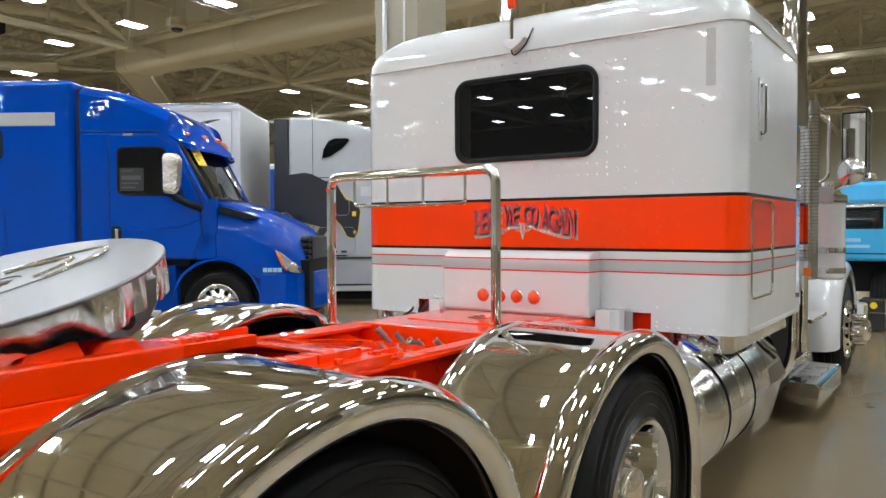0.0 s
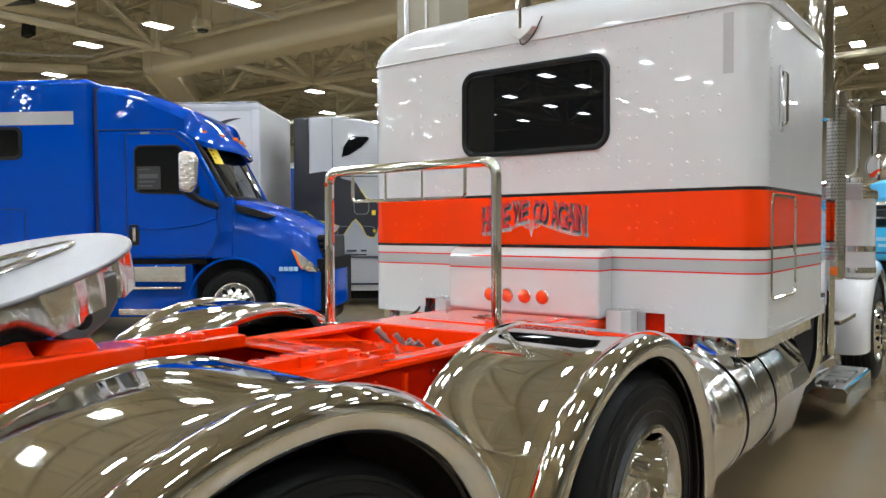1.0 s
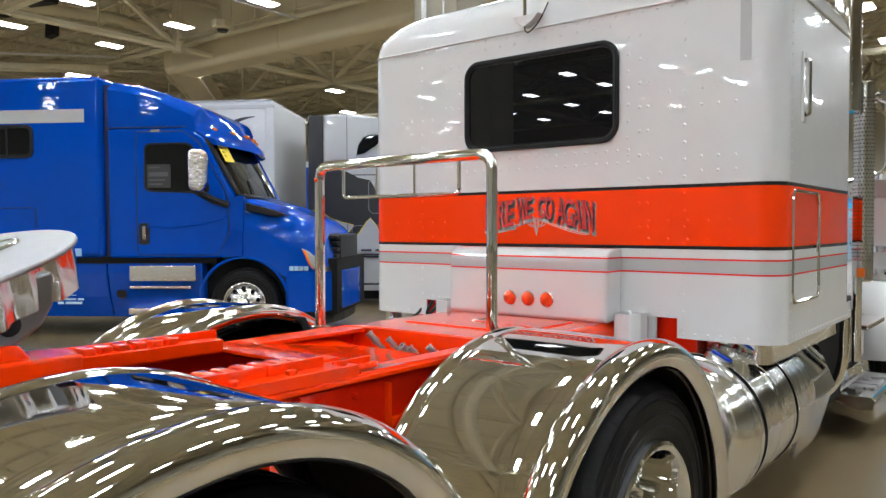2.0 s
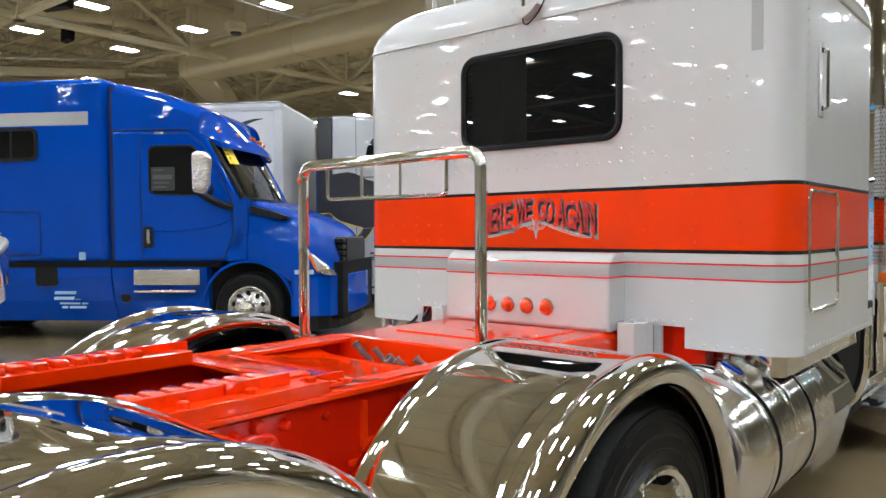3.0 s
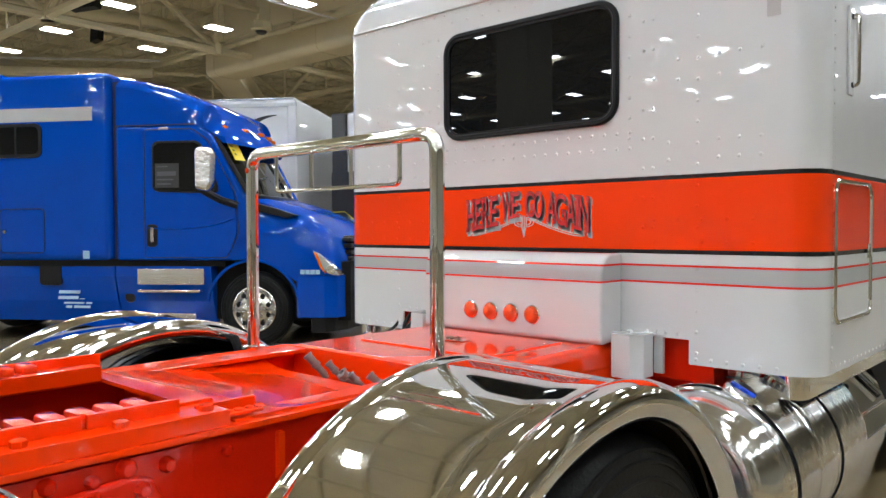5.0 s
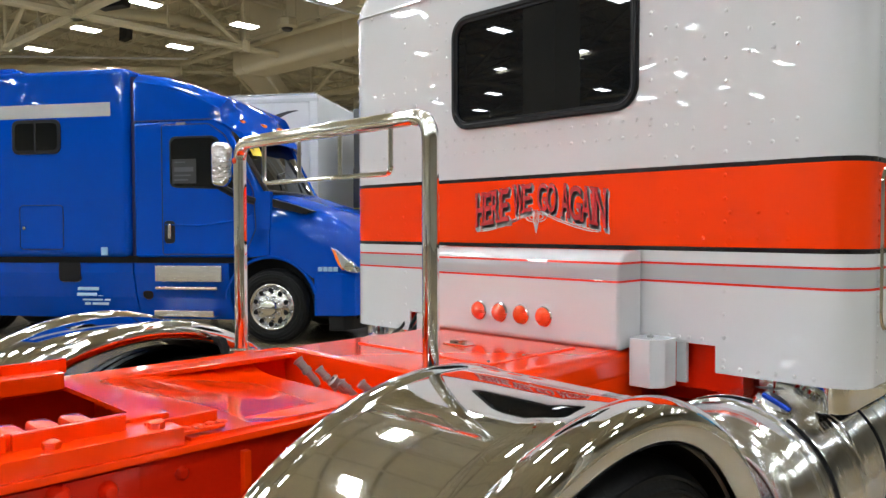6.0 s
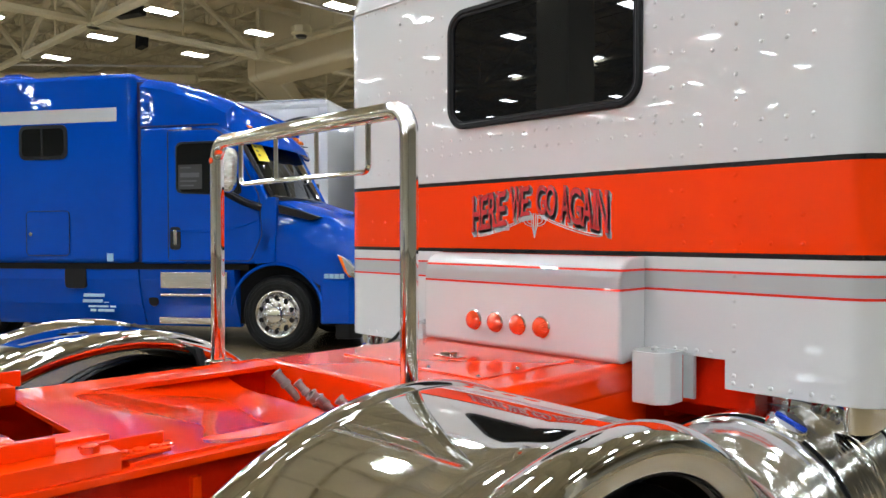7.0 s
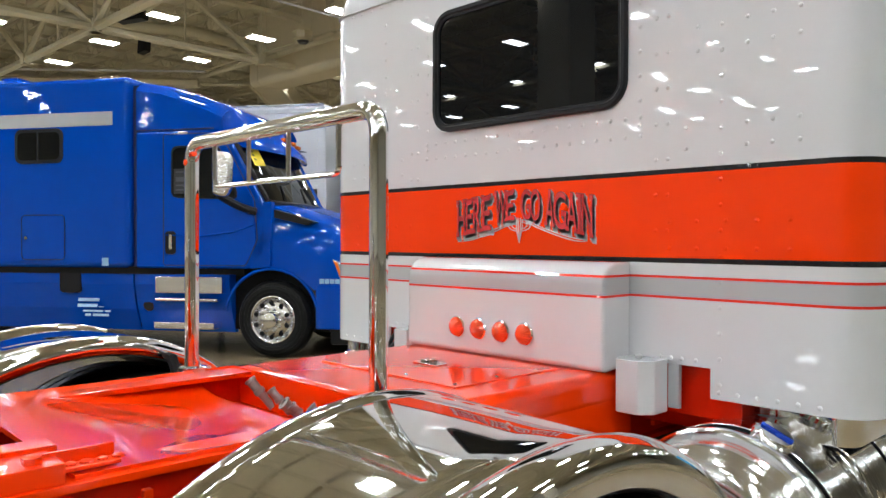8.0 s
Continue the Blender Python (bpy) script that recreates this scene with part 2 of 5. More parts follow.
def part(name, bm, material, parent=None, label="", angle=32, flat=True):
    """One bmesh as one mesh object, under a thing or part."""
    me = bpy.data.meshes.new(name)
    bm.to_mesh(me)
    bm.free()
    smooth(me, angle)
    me.materials.append(material)
    ob = new(name, me)
    if flat:
        w = ob.modifiers.new("even_shading", "WEIGHTED_NORMAL")
        w.keep_sharp = True
    if parent is not None:
        ob.parent = parent
    return tagged(ob, label)


def again(name, ob, parent, m):
    """Another object on the mesh of ob."""
    o = new(name, ob.data)
    o.parent = parent
    o.matrix_basis = m
    return o


def structure(name, bm, material, label="", category=""):
    return tagged(part(name, bm, material), label, category, kind="structure")


def bars(rows, name, parent, material, place):
    """Unreadable or private writing as plain bars: rows of (x0, x1, z0, z1), pushed out by place(bm)."""
    bms = [rbox(x0, x1, -0.003, 0.001, z0, z1, 0) for x0, x1, z0, z1 in rows]
    return part(name, place(join(*bms)), material, parent)


# ---- hall: its own axes lie a little askew of the truck ----
HALL = pose(0, 0, 0, 0, 0, 2.5)
X0, X1, Y0, Y1, DECK = -62.0, 42.0, -66.0, 84.0, 15.2
LAMP_Z, LOW, HIGH = 11.3, 11.2, 13.9


def hall_part(name, bm, material, label="", category=""):
    ob = structure(name, bm, material, label, category)
    ob.matrix_basis = HALL
    return ob


def hall_frame(name, label, category):
    ob = tagged(thing(name, label, category), kind="structure")
    ob.matrix_basis = HALL
    return ob


def build_hall():
    hall_part("floor", rbox(X0 - 0.4, X1 + 0.4, Y0 - 0.4, Y1 + 0.4, -0.2, 0.0, 0), M_FLOOR, "polished brown concrete exhibition hall floor", "floor")
    hall_part("ceiling", rbox(X0 - 0.4, X1 + 0.4, Y0 - 0.4, Y1 + 0.4, DECK, DECK + 0.3, 0), M_CEIL, "beige painted roof deck of the exhibition hall", "ceiling")
    for name, b in (("wall_west", (X0 - 0.4, X0, Y0, Y1)), ("wall_east", (X1, X1 + 0.4, Y0, Y1)), ("wall_south", (X0, X1, Y0 - 0.4, Y0)), ("wall_north", (X0, X1, Y1, Y1 + 0.4))):
        hall_part(name, rbox(*b, 0, DECK, 0), M_WALL, "beige exhibition hall wall", "wall")
    # beams and open-web joists under the roof deck
    roof = hall_frame("roof_frame", "rows of beige open-web joists under the deck", "roof frame")
    rods = [rbox(X0, X1, -0.05, 0.05, 14.06, 14.14, 0), rbox(X0, X1, -0.06, 0.06, 14.92, 15.0, 0)]
    n = 84
    for i in range(n):
        a, b = X0 + (X1 - X0) * i / n, X0 + (X1 - X0) * (i + 1) / n
        m = (a + b) / 2
        rods += [cyl((a, 0, 14.1), (m, 0, 14.95), 0.028, 4), cyl((m, 0, 14.95), (b, 0, 14.1), 0.028, 4)]
    joist = part("joist", join(*rods), M_TRUSS, roof, flat=False)
    beam = part("purlin", rbox(-0.09, 0.09, Y0, Y1, 14.98, DECK - 0.004, 0), M_TRUSS, roof)
    for k, v in enumerate(np.arange(Y0 + 1.2, Y1, 2.6)):
        if k == 0:
            joist.matrix_basis = Matrix.Translation((0, v, 0))
        else:
            again("joist", joist, roof, Matrix.Translation((0, v, 0)))
    for k, u in enumerate(np.arange(X0 + 1.5, X1, 3.0)):
        if k == 0:
            beam.matrix_basis = Matrix.Translation((u, 0, 0))
        else:
            again("purlin", beam, roof, Matrix.Translation((u, 0, 0)))


def truss(along, at, nodes, r=0.15):
    """A roof truss of square tubes: bottom chord through its nodes, diagonals up to the top chord between them."""
    put = (lambda a, z: (a, at, z)) if along == "u" else (lambda a, z: (at, a, z))
    t = hall_frame("roof_truss", "beige steel roof truss with tube chords and diagonals", "roof truss")
    mids = [(a + b) / 2 for a, b in zip(nodes, nodes[1:])]
    part("bottom_chord", cyl(put(nodes[0], LOW), put(nodes[-1], LOW), r * 1.3, 6), M_TRUSS, t)
    part("top_chord", cyl(put(nodes[0], HIGH), put(nodes[-1], HIGH), r * 1.3, 6), M_TRUSS, t)
    for a in nodes:
        part("post", cyl(put(a, LOW), put(a, HIGH + 0.1), r * 0.6, 6), M_TRUSS, t)
        part("gusset", cyl(put(a, LOW - 0.24), put(a, LOW + 0.34), r * 1.9, 8), M_TRUSS, t)
    for a, m, b in zip(nodes, mids, nodes[1:]):
        part("diagonal", cyl(put(a, LOW), put(m, HIGH), r, 6), M_TRUSS, t)
        part("diagonal", cyl(put(m, HIGH), put(b, LOW), r, 6), M_TRUSS, t)
        part("hanger", cyl(put(m, LOW), put(m, HIGH), r * 0.4, 5), M_TRUSS, t)
    return t


def hall_light():
    t = thing("ceiling_light", "white rectangular LED high bay light hung from the roof", "ceiling light", group="hall high bay lights")
    part("housing", rbox(-0.34, 0.34, -0.63, 0.63, 0.02, 0.12, 0.02), M_TRUSS, t)
    part("diffuser", rbox(-0.31, 0.31, -0.6, 0.6, 0.0, 0.024, 0), M_LED, t, "glowing white panel")
    part("cable", join(cyl((0, -0.6, 0.11), (0, 0, 0.6), 0.01, 5), cyl((0, 0.6, 0.11), (0, 0, 0.6), 0.01, 5), cyl((0, 0, 0.58), (0, 0, DECK - LAMP_Z), 0.012, 5)), M_TRUSS, t)
    return t


def build_roof():
    long_nodes = (-65, -56, -44, -32, -20, -8, 2.7, 11.5, 20.1, 31.6, 43.6, 55, 67, 83)
    for u in (-60.0, -32.9, -6.0, 21.0):
        truss("v", u, long_nodes)
    cross_nodes = [-60 + 9.03 * i for i in range(12)]
    for v in (-56.0, -44.0, -32.0, -20.0, -8.0, 11.5, 31.6, 43.6, 55.0, 67.0):
        truss("u", v, cross_nodes, 0.16 if v > 0 else 0.13)
    first = hall_light()
    spots = [(u, v) for u in (-47.7, -41.6, -35.6, -29.5, -23.4, -16.6, -9.7, -2.9, 3.9, 10.7, 17.5)
             for v in (-53.0, -47.8, -42.2, -37.5, -32.0, -25.0, -19.0, -13.0, -7.0, -2.0, 3.0, 8.0, 13.0, 17.9, 24.9, 34.5, 42.0, 48.8, 59.7, 67.8)]
    spots = [p for p in spots if p not in ((-47.7, 17.9), (-47.7, 13.0), (-47.7, 24.9), (-47.7, 34.5), (-41.6, 17.9), (-41.6, 24.9), (-41.6, 34.5))] + [(-44.4, 20.8)]
    first.matrix_basis = HALL @ Matrix.Translation((*spots[0], LAMP_Z))
    for u, v in spots[1:]:
        copy_thing(first, HALL @ Matrix.Translation((u, v, LAMP_Z)))
    # large duct with a rounded lower edge, its branch running off at 45 degrees
    duct = hall_frame("air_duct", "large beige air duct with rounded lower edge under the roof", "air duct")
    section = [(22.2 + 0.42 - 0.42 * math.cos(a), 11.12 - 0.42 * math.sin(a)) for a in (radians(90 * i / 8) for i in range(9))]
    section = [(22.2, 12.1)] + section + [(23.9, 10.7), (23.9, 12.1)]
    part("duct_body", prism(section, -37.3, X1, 0.0, 2, "x"), M_DUCT, duct)
    part("top_ledge", rbox(-37.35, X1, 22.08, 22.24, 12.08, 12.18, 0.01), M_TRUSS, duct)
    part("flanges", join(*[prism([(22.185, 12.1)] + [(v - 0.015, z - 0.015) for v, z in section[1:-2]] + [(23.9, 10.68), (23.9, 12.1)], u - 0.03, u + 0.03, 0.0, 2, "x") for u in np.arange(-36.5, X1 - 1, 9.0)]), M_DUCT, duct)
    part("branch_duct", prism([(-37.2, 22.3), (-49.5, 34.0), (-48.3, 35.2), (-36.0, 23.5)], 10.74, 11.95, 0.12, 3, "z"), M_DUCT, duct)
    part("branch_edge", tube([(-37.3, 22.3, 10.76), (-49.5, 33.95, 10.76)], 0.11, 6), M_TRUSS, duct)
    hall_part("bulkhead", rbox(-37.25, X1, 22.7, 23.0, 12.1, DECK - 0.01, 0.02), M_DUCT, "beige bulkhead wall above the duct", "bulkhead")
    pipe = hall_frame("service_pipe", "beige service pipe with clamps running along the duct", "pipe")
    part("pipe_run", tube([(-41.5, 21.2, 11.75), (X1, 21.2, 11.75)], 0.14, 10), M_TRUSS, pipe)
    part("conduit", tube([(-41.5, 21.1, 12.05), (X1, 21.1, 12.05)], 0.05, 6), M_TRUSS, pipe)
    clamp = part("clamp", join(lathe([(0.142, -0.03), (0.17, -0.03), (0.17, 0.03), (0.142, 0.03)], "x", (0, 21.2, 11.75), 12, True), rbox(-0.16, 0.16, 20.95, 21.25, 11.96, 12.0, 0.01), cyl((0, 21.2, 11.85), (0, 21.2, DECK), 0.018, 5)), M_TRUSS, pipe)
    clamp.matrix_basis = Matrix.Translation((-40.0, 0, 0))
    for u in np.arange(-37.0, X1 - 1, 3.0):
        again("clamp", clamp, pipe, Matrix.Translation((u, 0, 0)))
    # beam and conduit that leave the pipe at 45 degrees
    side = hall_frame("corner_beam", "beige beam crossing the hall corner with a pale conduit", "beam")
    part("beam_body", cyl((-58.0, 1.6, 11.15), (-40.4, 20.6, 11.15), 0.3, 6), M_TRUSS, side)
    part("conduit", tube([(-56.0, 3.2, 11.75), (-39.6, 20.6, 11.75)], 0.07, 6), M_VAN, side)
    part("brace", join(cyl((-41.5, 20.4, 11.3), (-38.4, 24.6, 11.3), 0.09, 6), cyl((-40.2, 20.8, 11.1), (-38.0, 21.9, 10.9), 0.09, 6)), M_TRUSS, side)
    # slim conduit run with droppers over the bay
    slim = hall_frame("lamp_conduit", "slim pale conduit hung under the roof", "conduit")
    part("run", tube([(-24.6, 6.0, 11.5), (-24.6, 21.0, 11.5)], 0.05, 6), M_VAN, slim)
    for v in (8.0, 13.0, 18.0):
        part("dropper", cyl((-24.6, v, 11.5), (-24.6, v, DECK), 0.02, 5), M_TRUSS, slim)
    # round duct bending under the roof
    rd = hall_frame("round_duct", "round beige ventilation duct bending under the roof", "air duct")
    part("duct_run", tube(rounded([(-41.0, 8.0, 13.2), (-38.2, 16.2, 13.2), (-36.8, 18.9, 13.2), (-37.6, 22.6, 13.0)], 1.2), 0.28, 12), M_TRUSS, rd)
    part("strap", join(*[cyl((u, v, 13.3), (u, v, DECK), 0.03, 5) for u, v in ((-40.0, 10.9), (-38.6, 15.0), (-36.9, 19.2))]), M_TRUSS, rd)
    for name, x, y, w in (("column_1", -11.3, 13.5, 0.75), ("column_2", -15.05, -20.45, 0.76), ("column_3", 18.0, 13.5, 0.75), ("column_4", 18.0, -19.8, 1.0)):
        col = structure(name, rbox(-w, w, -w, w, 0, DECK - 0.01, 0.05), M_COLUMN, "square beige concrete column of the hall", "column")
        col.matrix_basis = pose(x, y, 0, 0, 0, 2.5)
    tagged(part("column_conduit", join(cyl((-11.6, 12.66, 0.3), (-11.6, 12.66, 11), 0.07, 8), cyl((-10.9, 12.66, 2), (-10.9, 12.66, 11), 0.03, 8)), M_VAN), "pale conduit running up a column", "pipe", kind="structure")
    # dark loudspeakers hung in the trusses
    for at, size, turn in (((-39.3, 14.7, 12.25), (0.26, 0.26, 0.4), 30), ((-35.8, 12.7, 12.75), (0.75, 0.3, 0.3), 35)):
        sp = thing("hanging_loudspeaker", "black loudspeaker box hung under the roof truss", "loudspeaker", at, turn)
        a, b, c = size
        part("cabinet", prism([(-a, -c), (-a * 0.8, c), (a, c * 0.8), (a * 0.85, -c * 0.6)], -b, b, 0.03), M_BLACK, sp)
        part("bracket", cyl((0, 0, c * 0.7), (0, 0, DECK - at[2]), 0.03, 6), M_TRUSS, sp)
    h = thing("heater_unit", "small beige unit heater hung beside the duct", "heater", (-29.65, 18.6, 11.65), 20)
    part("casing", lathe([(0.0, -0.2), (0.42, -0.2), (0.52, -0.12), (0.52, 0.2), (0.46, 0.28), (0, 0.3)], "z", seg=8), M_TRUSS, h)
    part("outlet", lathe([(0.0, -0.32), (0.22, -0.32), (0.3, -0.2), (0, -0.18)], "z", seg=12), M_CHARCOAL, h)
    part("hanger", join(*[cyl((x, 0.3, 0.2), (x, 0.3, DECK - 11.65), 0.02, 5) for x in (-0.3, 0.3)]), M_TRUSS, h)


build_hall()
build_roof()


# ---- wheels ----
def tyre_bm(R, w, rim, face=0.0, lugs=0):
    """A tyre about the x axis, its outer wall at x = 0 and its tread inward."""
    prof = [(rim, -0.03), (rim + 0.012, -0.012), (rim + 0.045, 0.0), (rim + 0.05, 0.004), (rim + 0.056, 0.004), (rim + 0.06, -0.001), (rim + (R - rim) * 0.45, 0.003), (rim + (R - rim) * 0.47, 0.007), (rim + (R - rim) * 0.5, 0.007), (rim + (R - rim) * 0.52, 0.002), (rim + (R - rim) * 0.66, -0.003), (rim + (R - rim) * 0.67, 0.002), (rim + (R - rim) * 0.7, 0.001), (rim + (R - rim) * 0.72, -0.006), (R - 0.045, -0.012), (R - 0.043, -0.008), (R - 0.034, -0.01), (R - 0.03, -0.02), (R - 0.012, -0.035), (R, -0.06)]
    for g in (0.28, 0.5, 0.72):
        prof += [(R + 0.002, -w * g + 0.008), (R - 0.014, -w * g + 0.006), (R - 0.014, -w * g - 0.006), (R + 0.002, -w * g - 0.008)]
    prof += [(R, -w + 0.06), (R - 0.02, -w + 0.03), (rim + (R - rim) * 0.5, -w), (rim, -w + 0.03)]
    return lathe(prof, "x", seg=72, close=True)


def wheel_parts(parent, at, side, R=0.515, w=0.29, rim=0.3, dish=0.13, hub_out=0.0, dual=False, holes=10, nut_len=0.05, metal=None):
    """A chrome wheel: rim, with tyre, hub, nuts under it. side 1: faces +x."""
    prof = [(rim + 0.018, -0.02), (rim + 0.012, 0.006), (rim, 0.012), (rim - 0.018, 0.004), (rim - 0.026, -0.02), (rim - 0.034, -0.05)]
    if dish > 0:
        prof += [(rim - 0.05, -dish + 0.03), (rim - 0.075, -dish), (0.15, -dish - 0.01), (0.13, -dish + 0.01)]
    else:
        prof += [(rim - 0.045, -0.035), (rim - 0.09, -dish - 0.02), (0.16, -dish), (0.13, -dish + 0.005)]
    prof += [(0.11, -dish + 0.02), (0.0, -dish + 0.02)]
    wheel = part("wheel", lathe(prof, "x", seg=64), metal or M_CHROME, parent, "polished chrome wheel")
    wheel.matrix_basis = Matrix.Translation(at) @ Matrix.Diagonal((side, 1, 1, 1))
    part("tyre", tyre_bm(R, w, rim + 0.005), M_RUBBER, wheel, "black rubber tyre")
    if dual:
        part("inner_tyre", moved(tyre_bm(R, w, rim + 0.005), Matrix.Translation((-w - 0.05, 0, 0))), M_RUBBER, wheel)
    base = -dish
    hub_prof = [(0.115, base), (0.112, base + 0.07 + hub_out), (0.1, base + 0.09 + hub_out), (0.06, base + 0.105 + hub_out), (0.0, base + 0.11 + hub_out)]
    part("hub", lathe(hub_prof, "x", seg=32), M_CHROME, wheel)
    first = None
    for i in range(10):
        a = 2 * math.pi * i / 10
        m = Matrix.Translation((base + 0.005, 0.143 * math.cos(a), 0.143 * math.sin(a)))
        if first is None:
            first = part("lug_nut", lathe([(0.024, 0), (0.024, 0.01), (0.017, 0.016), (0.016, nut_len), (0.012, nut_len + 0.012), (0, nut_len + 0.014)], "x", seg=10), M_CHROME, wheel)
            first.matrix_basis = m
        else:
            again("lug_nut", first, wheel, m)
    hole = None
    for i in range(holes):
        a = 2 * math.pi * (i + 0.5) / holes
        rr = rim - 0.085 if dish > 0 else rim - 0.075
        m = Matrix.Translation((base + 0.006, rr * math.cos(a), rr * math.sin(a)))
        if hole is None:
            hole = part("hand_hole", lathe([(0.033, -0.004), (0.033, 0.004), (0.0, 0.004)], "x", seg=16), M_DARK, wheel)
            hole.matrix_basis = m
        else:
            again("hand_hole", hole, wheel, m)
    return wheel


# ---- the show truck: forward is +y, back of the sleeper at y = 0 ----
TRUCK = thing("semi_truck", "white show truck with red band, chrome fenders and bare red chassis", "truck")
TRUCK.matrix_basis = pose(0, 0, 0.001, 0, 0.25, 0)
W = 1.295


def dome(r, h, at, axis, seg=8):
    """A small rivet head standing on a face whose outward side is axis."""
    prof = [(r, 0), (r * 0.92, h * 0.5), (r * 0.6, h * 0.85), (0.0, h)]
    b = lathe(prof, "z", seg=seg)
    q = Vector(axis).to_track_quat("Z", "Y").to_matrix().to_4x4()
    return moved(b, Matrix.Translation(at) @ q)


def build_sleeper():
    r, k = 0.13, 9
    Z0, Z1 = 1.11, 2.665
    rings = [ring_rect(-W, W, 0, 1.5, z, r, k) for z in (Z0, 1.4, 1.8, 2.2, Z1)]
    a, b = 0.30, 0.27
    for i in range(1, 9):
        t = radians(90 * i / 8)
        ins = a * (1 - math.cos(t))
        rings.append(ring_rect(-W + ins, W - ins, ins * 0.8, 1.5 - ins * 0.6, Z1 + b * math.sin(t), r + ins * 0.5, k))
    rings.append(ring_rect(-0.6, 0.6, 0.4, 1.2, Z1 + b + 0.02, 0.1, k))
    body = part("sleeper_body", loft(rings), M_SLEEPER, TRUCK, "white riveted sleeper with red band", 40)
    part("floor_pan", rbox(-1.18, 1.18, 0.26, 1.49, 0.99, 1.004, 0), M_DARK, body)
    # lower skirts at both back corners, below the cut-out for the chassis
    for s in (1, -1):
        def line(z, off):
            pts = [(0.812, 0.0 + off, z)]
            for i in range(k + 1):
                t = radians(270 + 90 * i / k)
                pts.append((W - r + (r - off) * math.cos(t), r + (r - off) * math.sin(t), z))
            pts.append((W - off, 1.5, z))
            return [(s * x, y, zz) for x, y, zz in pts]
        rows4 = [line(1.012, 0), line(1.11, 0), line(1.11, 0.012), line(1.012, 0.012)]
        part("skirt", loft([[q[i] for q in rows4] for i in range(len(rows4[0]))]), M_SLEEPER, body)
    # drip seam under the roof curve
    seam = ring_rect(-W - 0.004, W + 0.004, -0.004, 1.504, Z1, r + 0.004, k)
    part("roof_seam", tube(seam, 0.006, 6, True), M_WHITE, body)
    # rivets
    R = []

    def riv(x, z):
        R.append(dome(0.008, 0.004, (x, 0.0, z), (0, -1, 0)))
    for s in (-1, 1):
        z = 1.06
        while z < 2.62:
            riv(s * 0.842, z)
            z += 0.083
        for z in np.arange(1.56, 2.6, 0.121):
            if s * 0.61 > 0 or z > 1.7:
                riv(s * 0.609, z)
                riv(s * 0.653, z)
        for z in (1.83, 1.9):
            for x in (0.72, 0.926, 1.006, 1.087):
                riv(s * x, z)
        for z in (2.148, 2.228):
            for x in (0.76, 0.926, 1.006, 1.087):
                riv(s * x, z)
        for z in np.arange(1.93, 2.6, 0.085):
            riv(s * 0.545, z)
        for x in np.arange(0.84, 1.2, 0.062):
            riv(s * x, 1.035)
        for x in (0.63, 0.67, 0.71, 0.76):
            riv(s * x, 1.13)
        for x in np.arange(0.66, 1.15, 0.1):
            for z in (1.5, 1.59):
                riv(s * x, z)
    for x in np.arange(-0.55, 0.56, 0.061):
        riv(x, 1.89)
        riv(x, 1.955)
    for x in np.arange(-0.45, 0.46, 0.1):
        riv(x, 2.6)
    for x in np.arange(-1.1, 1.12, 0.075):
        riv(x, 2.645)
    for z in np.arange(1.06, 2.64, 0.05):
        R.append(dome(0.0065, 0.004, (W, 0.15, z), (1, 0, 0)))
        R.append(dome(0.0065, 0.004, (W, 1.45, z), (1, 0, 0)))
    for y in np.arange(0.2, 1.45, 0.06):
        R.append(dome(0.0065, 0.004, (W, y, 1.035), (1, 0, 0)))
    tagged(part("rivets", join(*R), M_SLEEPER, body, "rows of small domed rivets"), kind="stuff")
    # rear window
    x0, x1, z0, z1, rr = -0.498, 0.498, 1.998, 2.532, 0.1

    def outline(g, y):
        q = ring_rect(x0 + g, x1 - g, z0 + g, z1 - g, 0, max(0.02, rr - g), 8)
        return [(x, y, z) for x, z, _ in q]
    frame_bm = loft([outline(0, 0.004), outline(0, -0.012), outline(0.006, -0.02), outline(0.02, -0.02), outline(0.026, -0.012), outline(0.034, -0.012), outline(0.036, 0.004)], cap=False)
    win = part("rear_window", frame_bm, M_BLACK, TRUCK, "black rubber window seal")
    g = outline(0.034, -0.004)
    part("pane", loft([g, [(x, y + 0.006, z) for x, y, z in g]]), M_GLASS, win, "dark tinted glass pane")
    # grey tape strip, antenna mount
    part("tape_strip", rbox(1.105, 1.155, -0.0022, 0.004, 2.33, 2.63, 0.0005), M_GREYTAPE, body, "faded grey strip")
    ant = part("antenna", cyl((-0.055, -0.035, 2.7), (-0.055, -0.035, 3.35), 0.011, 10), M_CHROME, TRUCK, "chrome antenna mast with red reflector")
    part("bracket", prism([(-0.13, 2.735), (0.04, 2.735), (0.0, 2.7), (-0.055, 2.67), (-0.1, 2.7)], -0.05, 0.03, 0.003), M_WHITE, ant)
    part("reflector", rbox(-0.082, -0.028, -0.05, -0.02, 2.92, 2.985, 0.01), M_LENS, ant, "red reflector")
    part("wire", tube(rounded([(-0.055, -0.045, 2.7), (-0.05, -0.04, 2.62), (0.03, -0.03, 2.68), (0.06, 0.02, 2.8)], 0.05), 0.004, 6), M_BLACK, ant)
    # side hatch trim and grab handle on the passenger side
    def hatch(off):
        q = ring_rect(0.16, 0.66, 1.2, 1.73, 0, 0.05, 6)
        return [(W + off, y, z) for y, z, _ in q]
    h = part("side_hatch", tube(hatch(0.004), 0.009, 8, True), M_CHROME, TRUCK, "chrome outlined storage hatch")
    part("latch", rbox(W, W + 0.015, 0.6, 0.63, 1.43, 1.49, 0.004), M_CHROME, h)
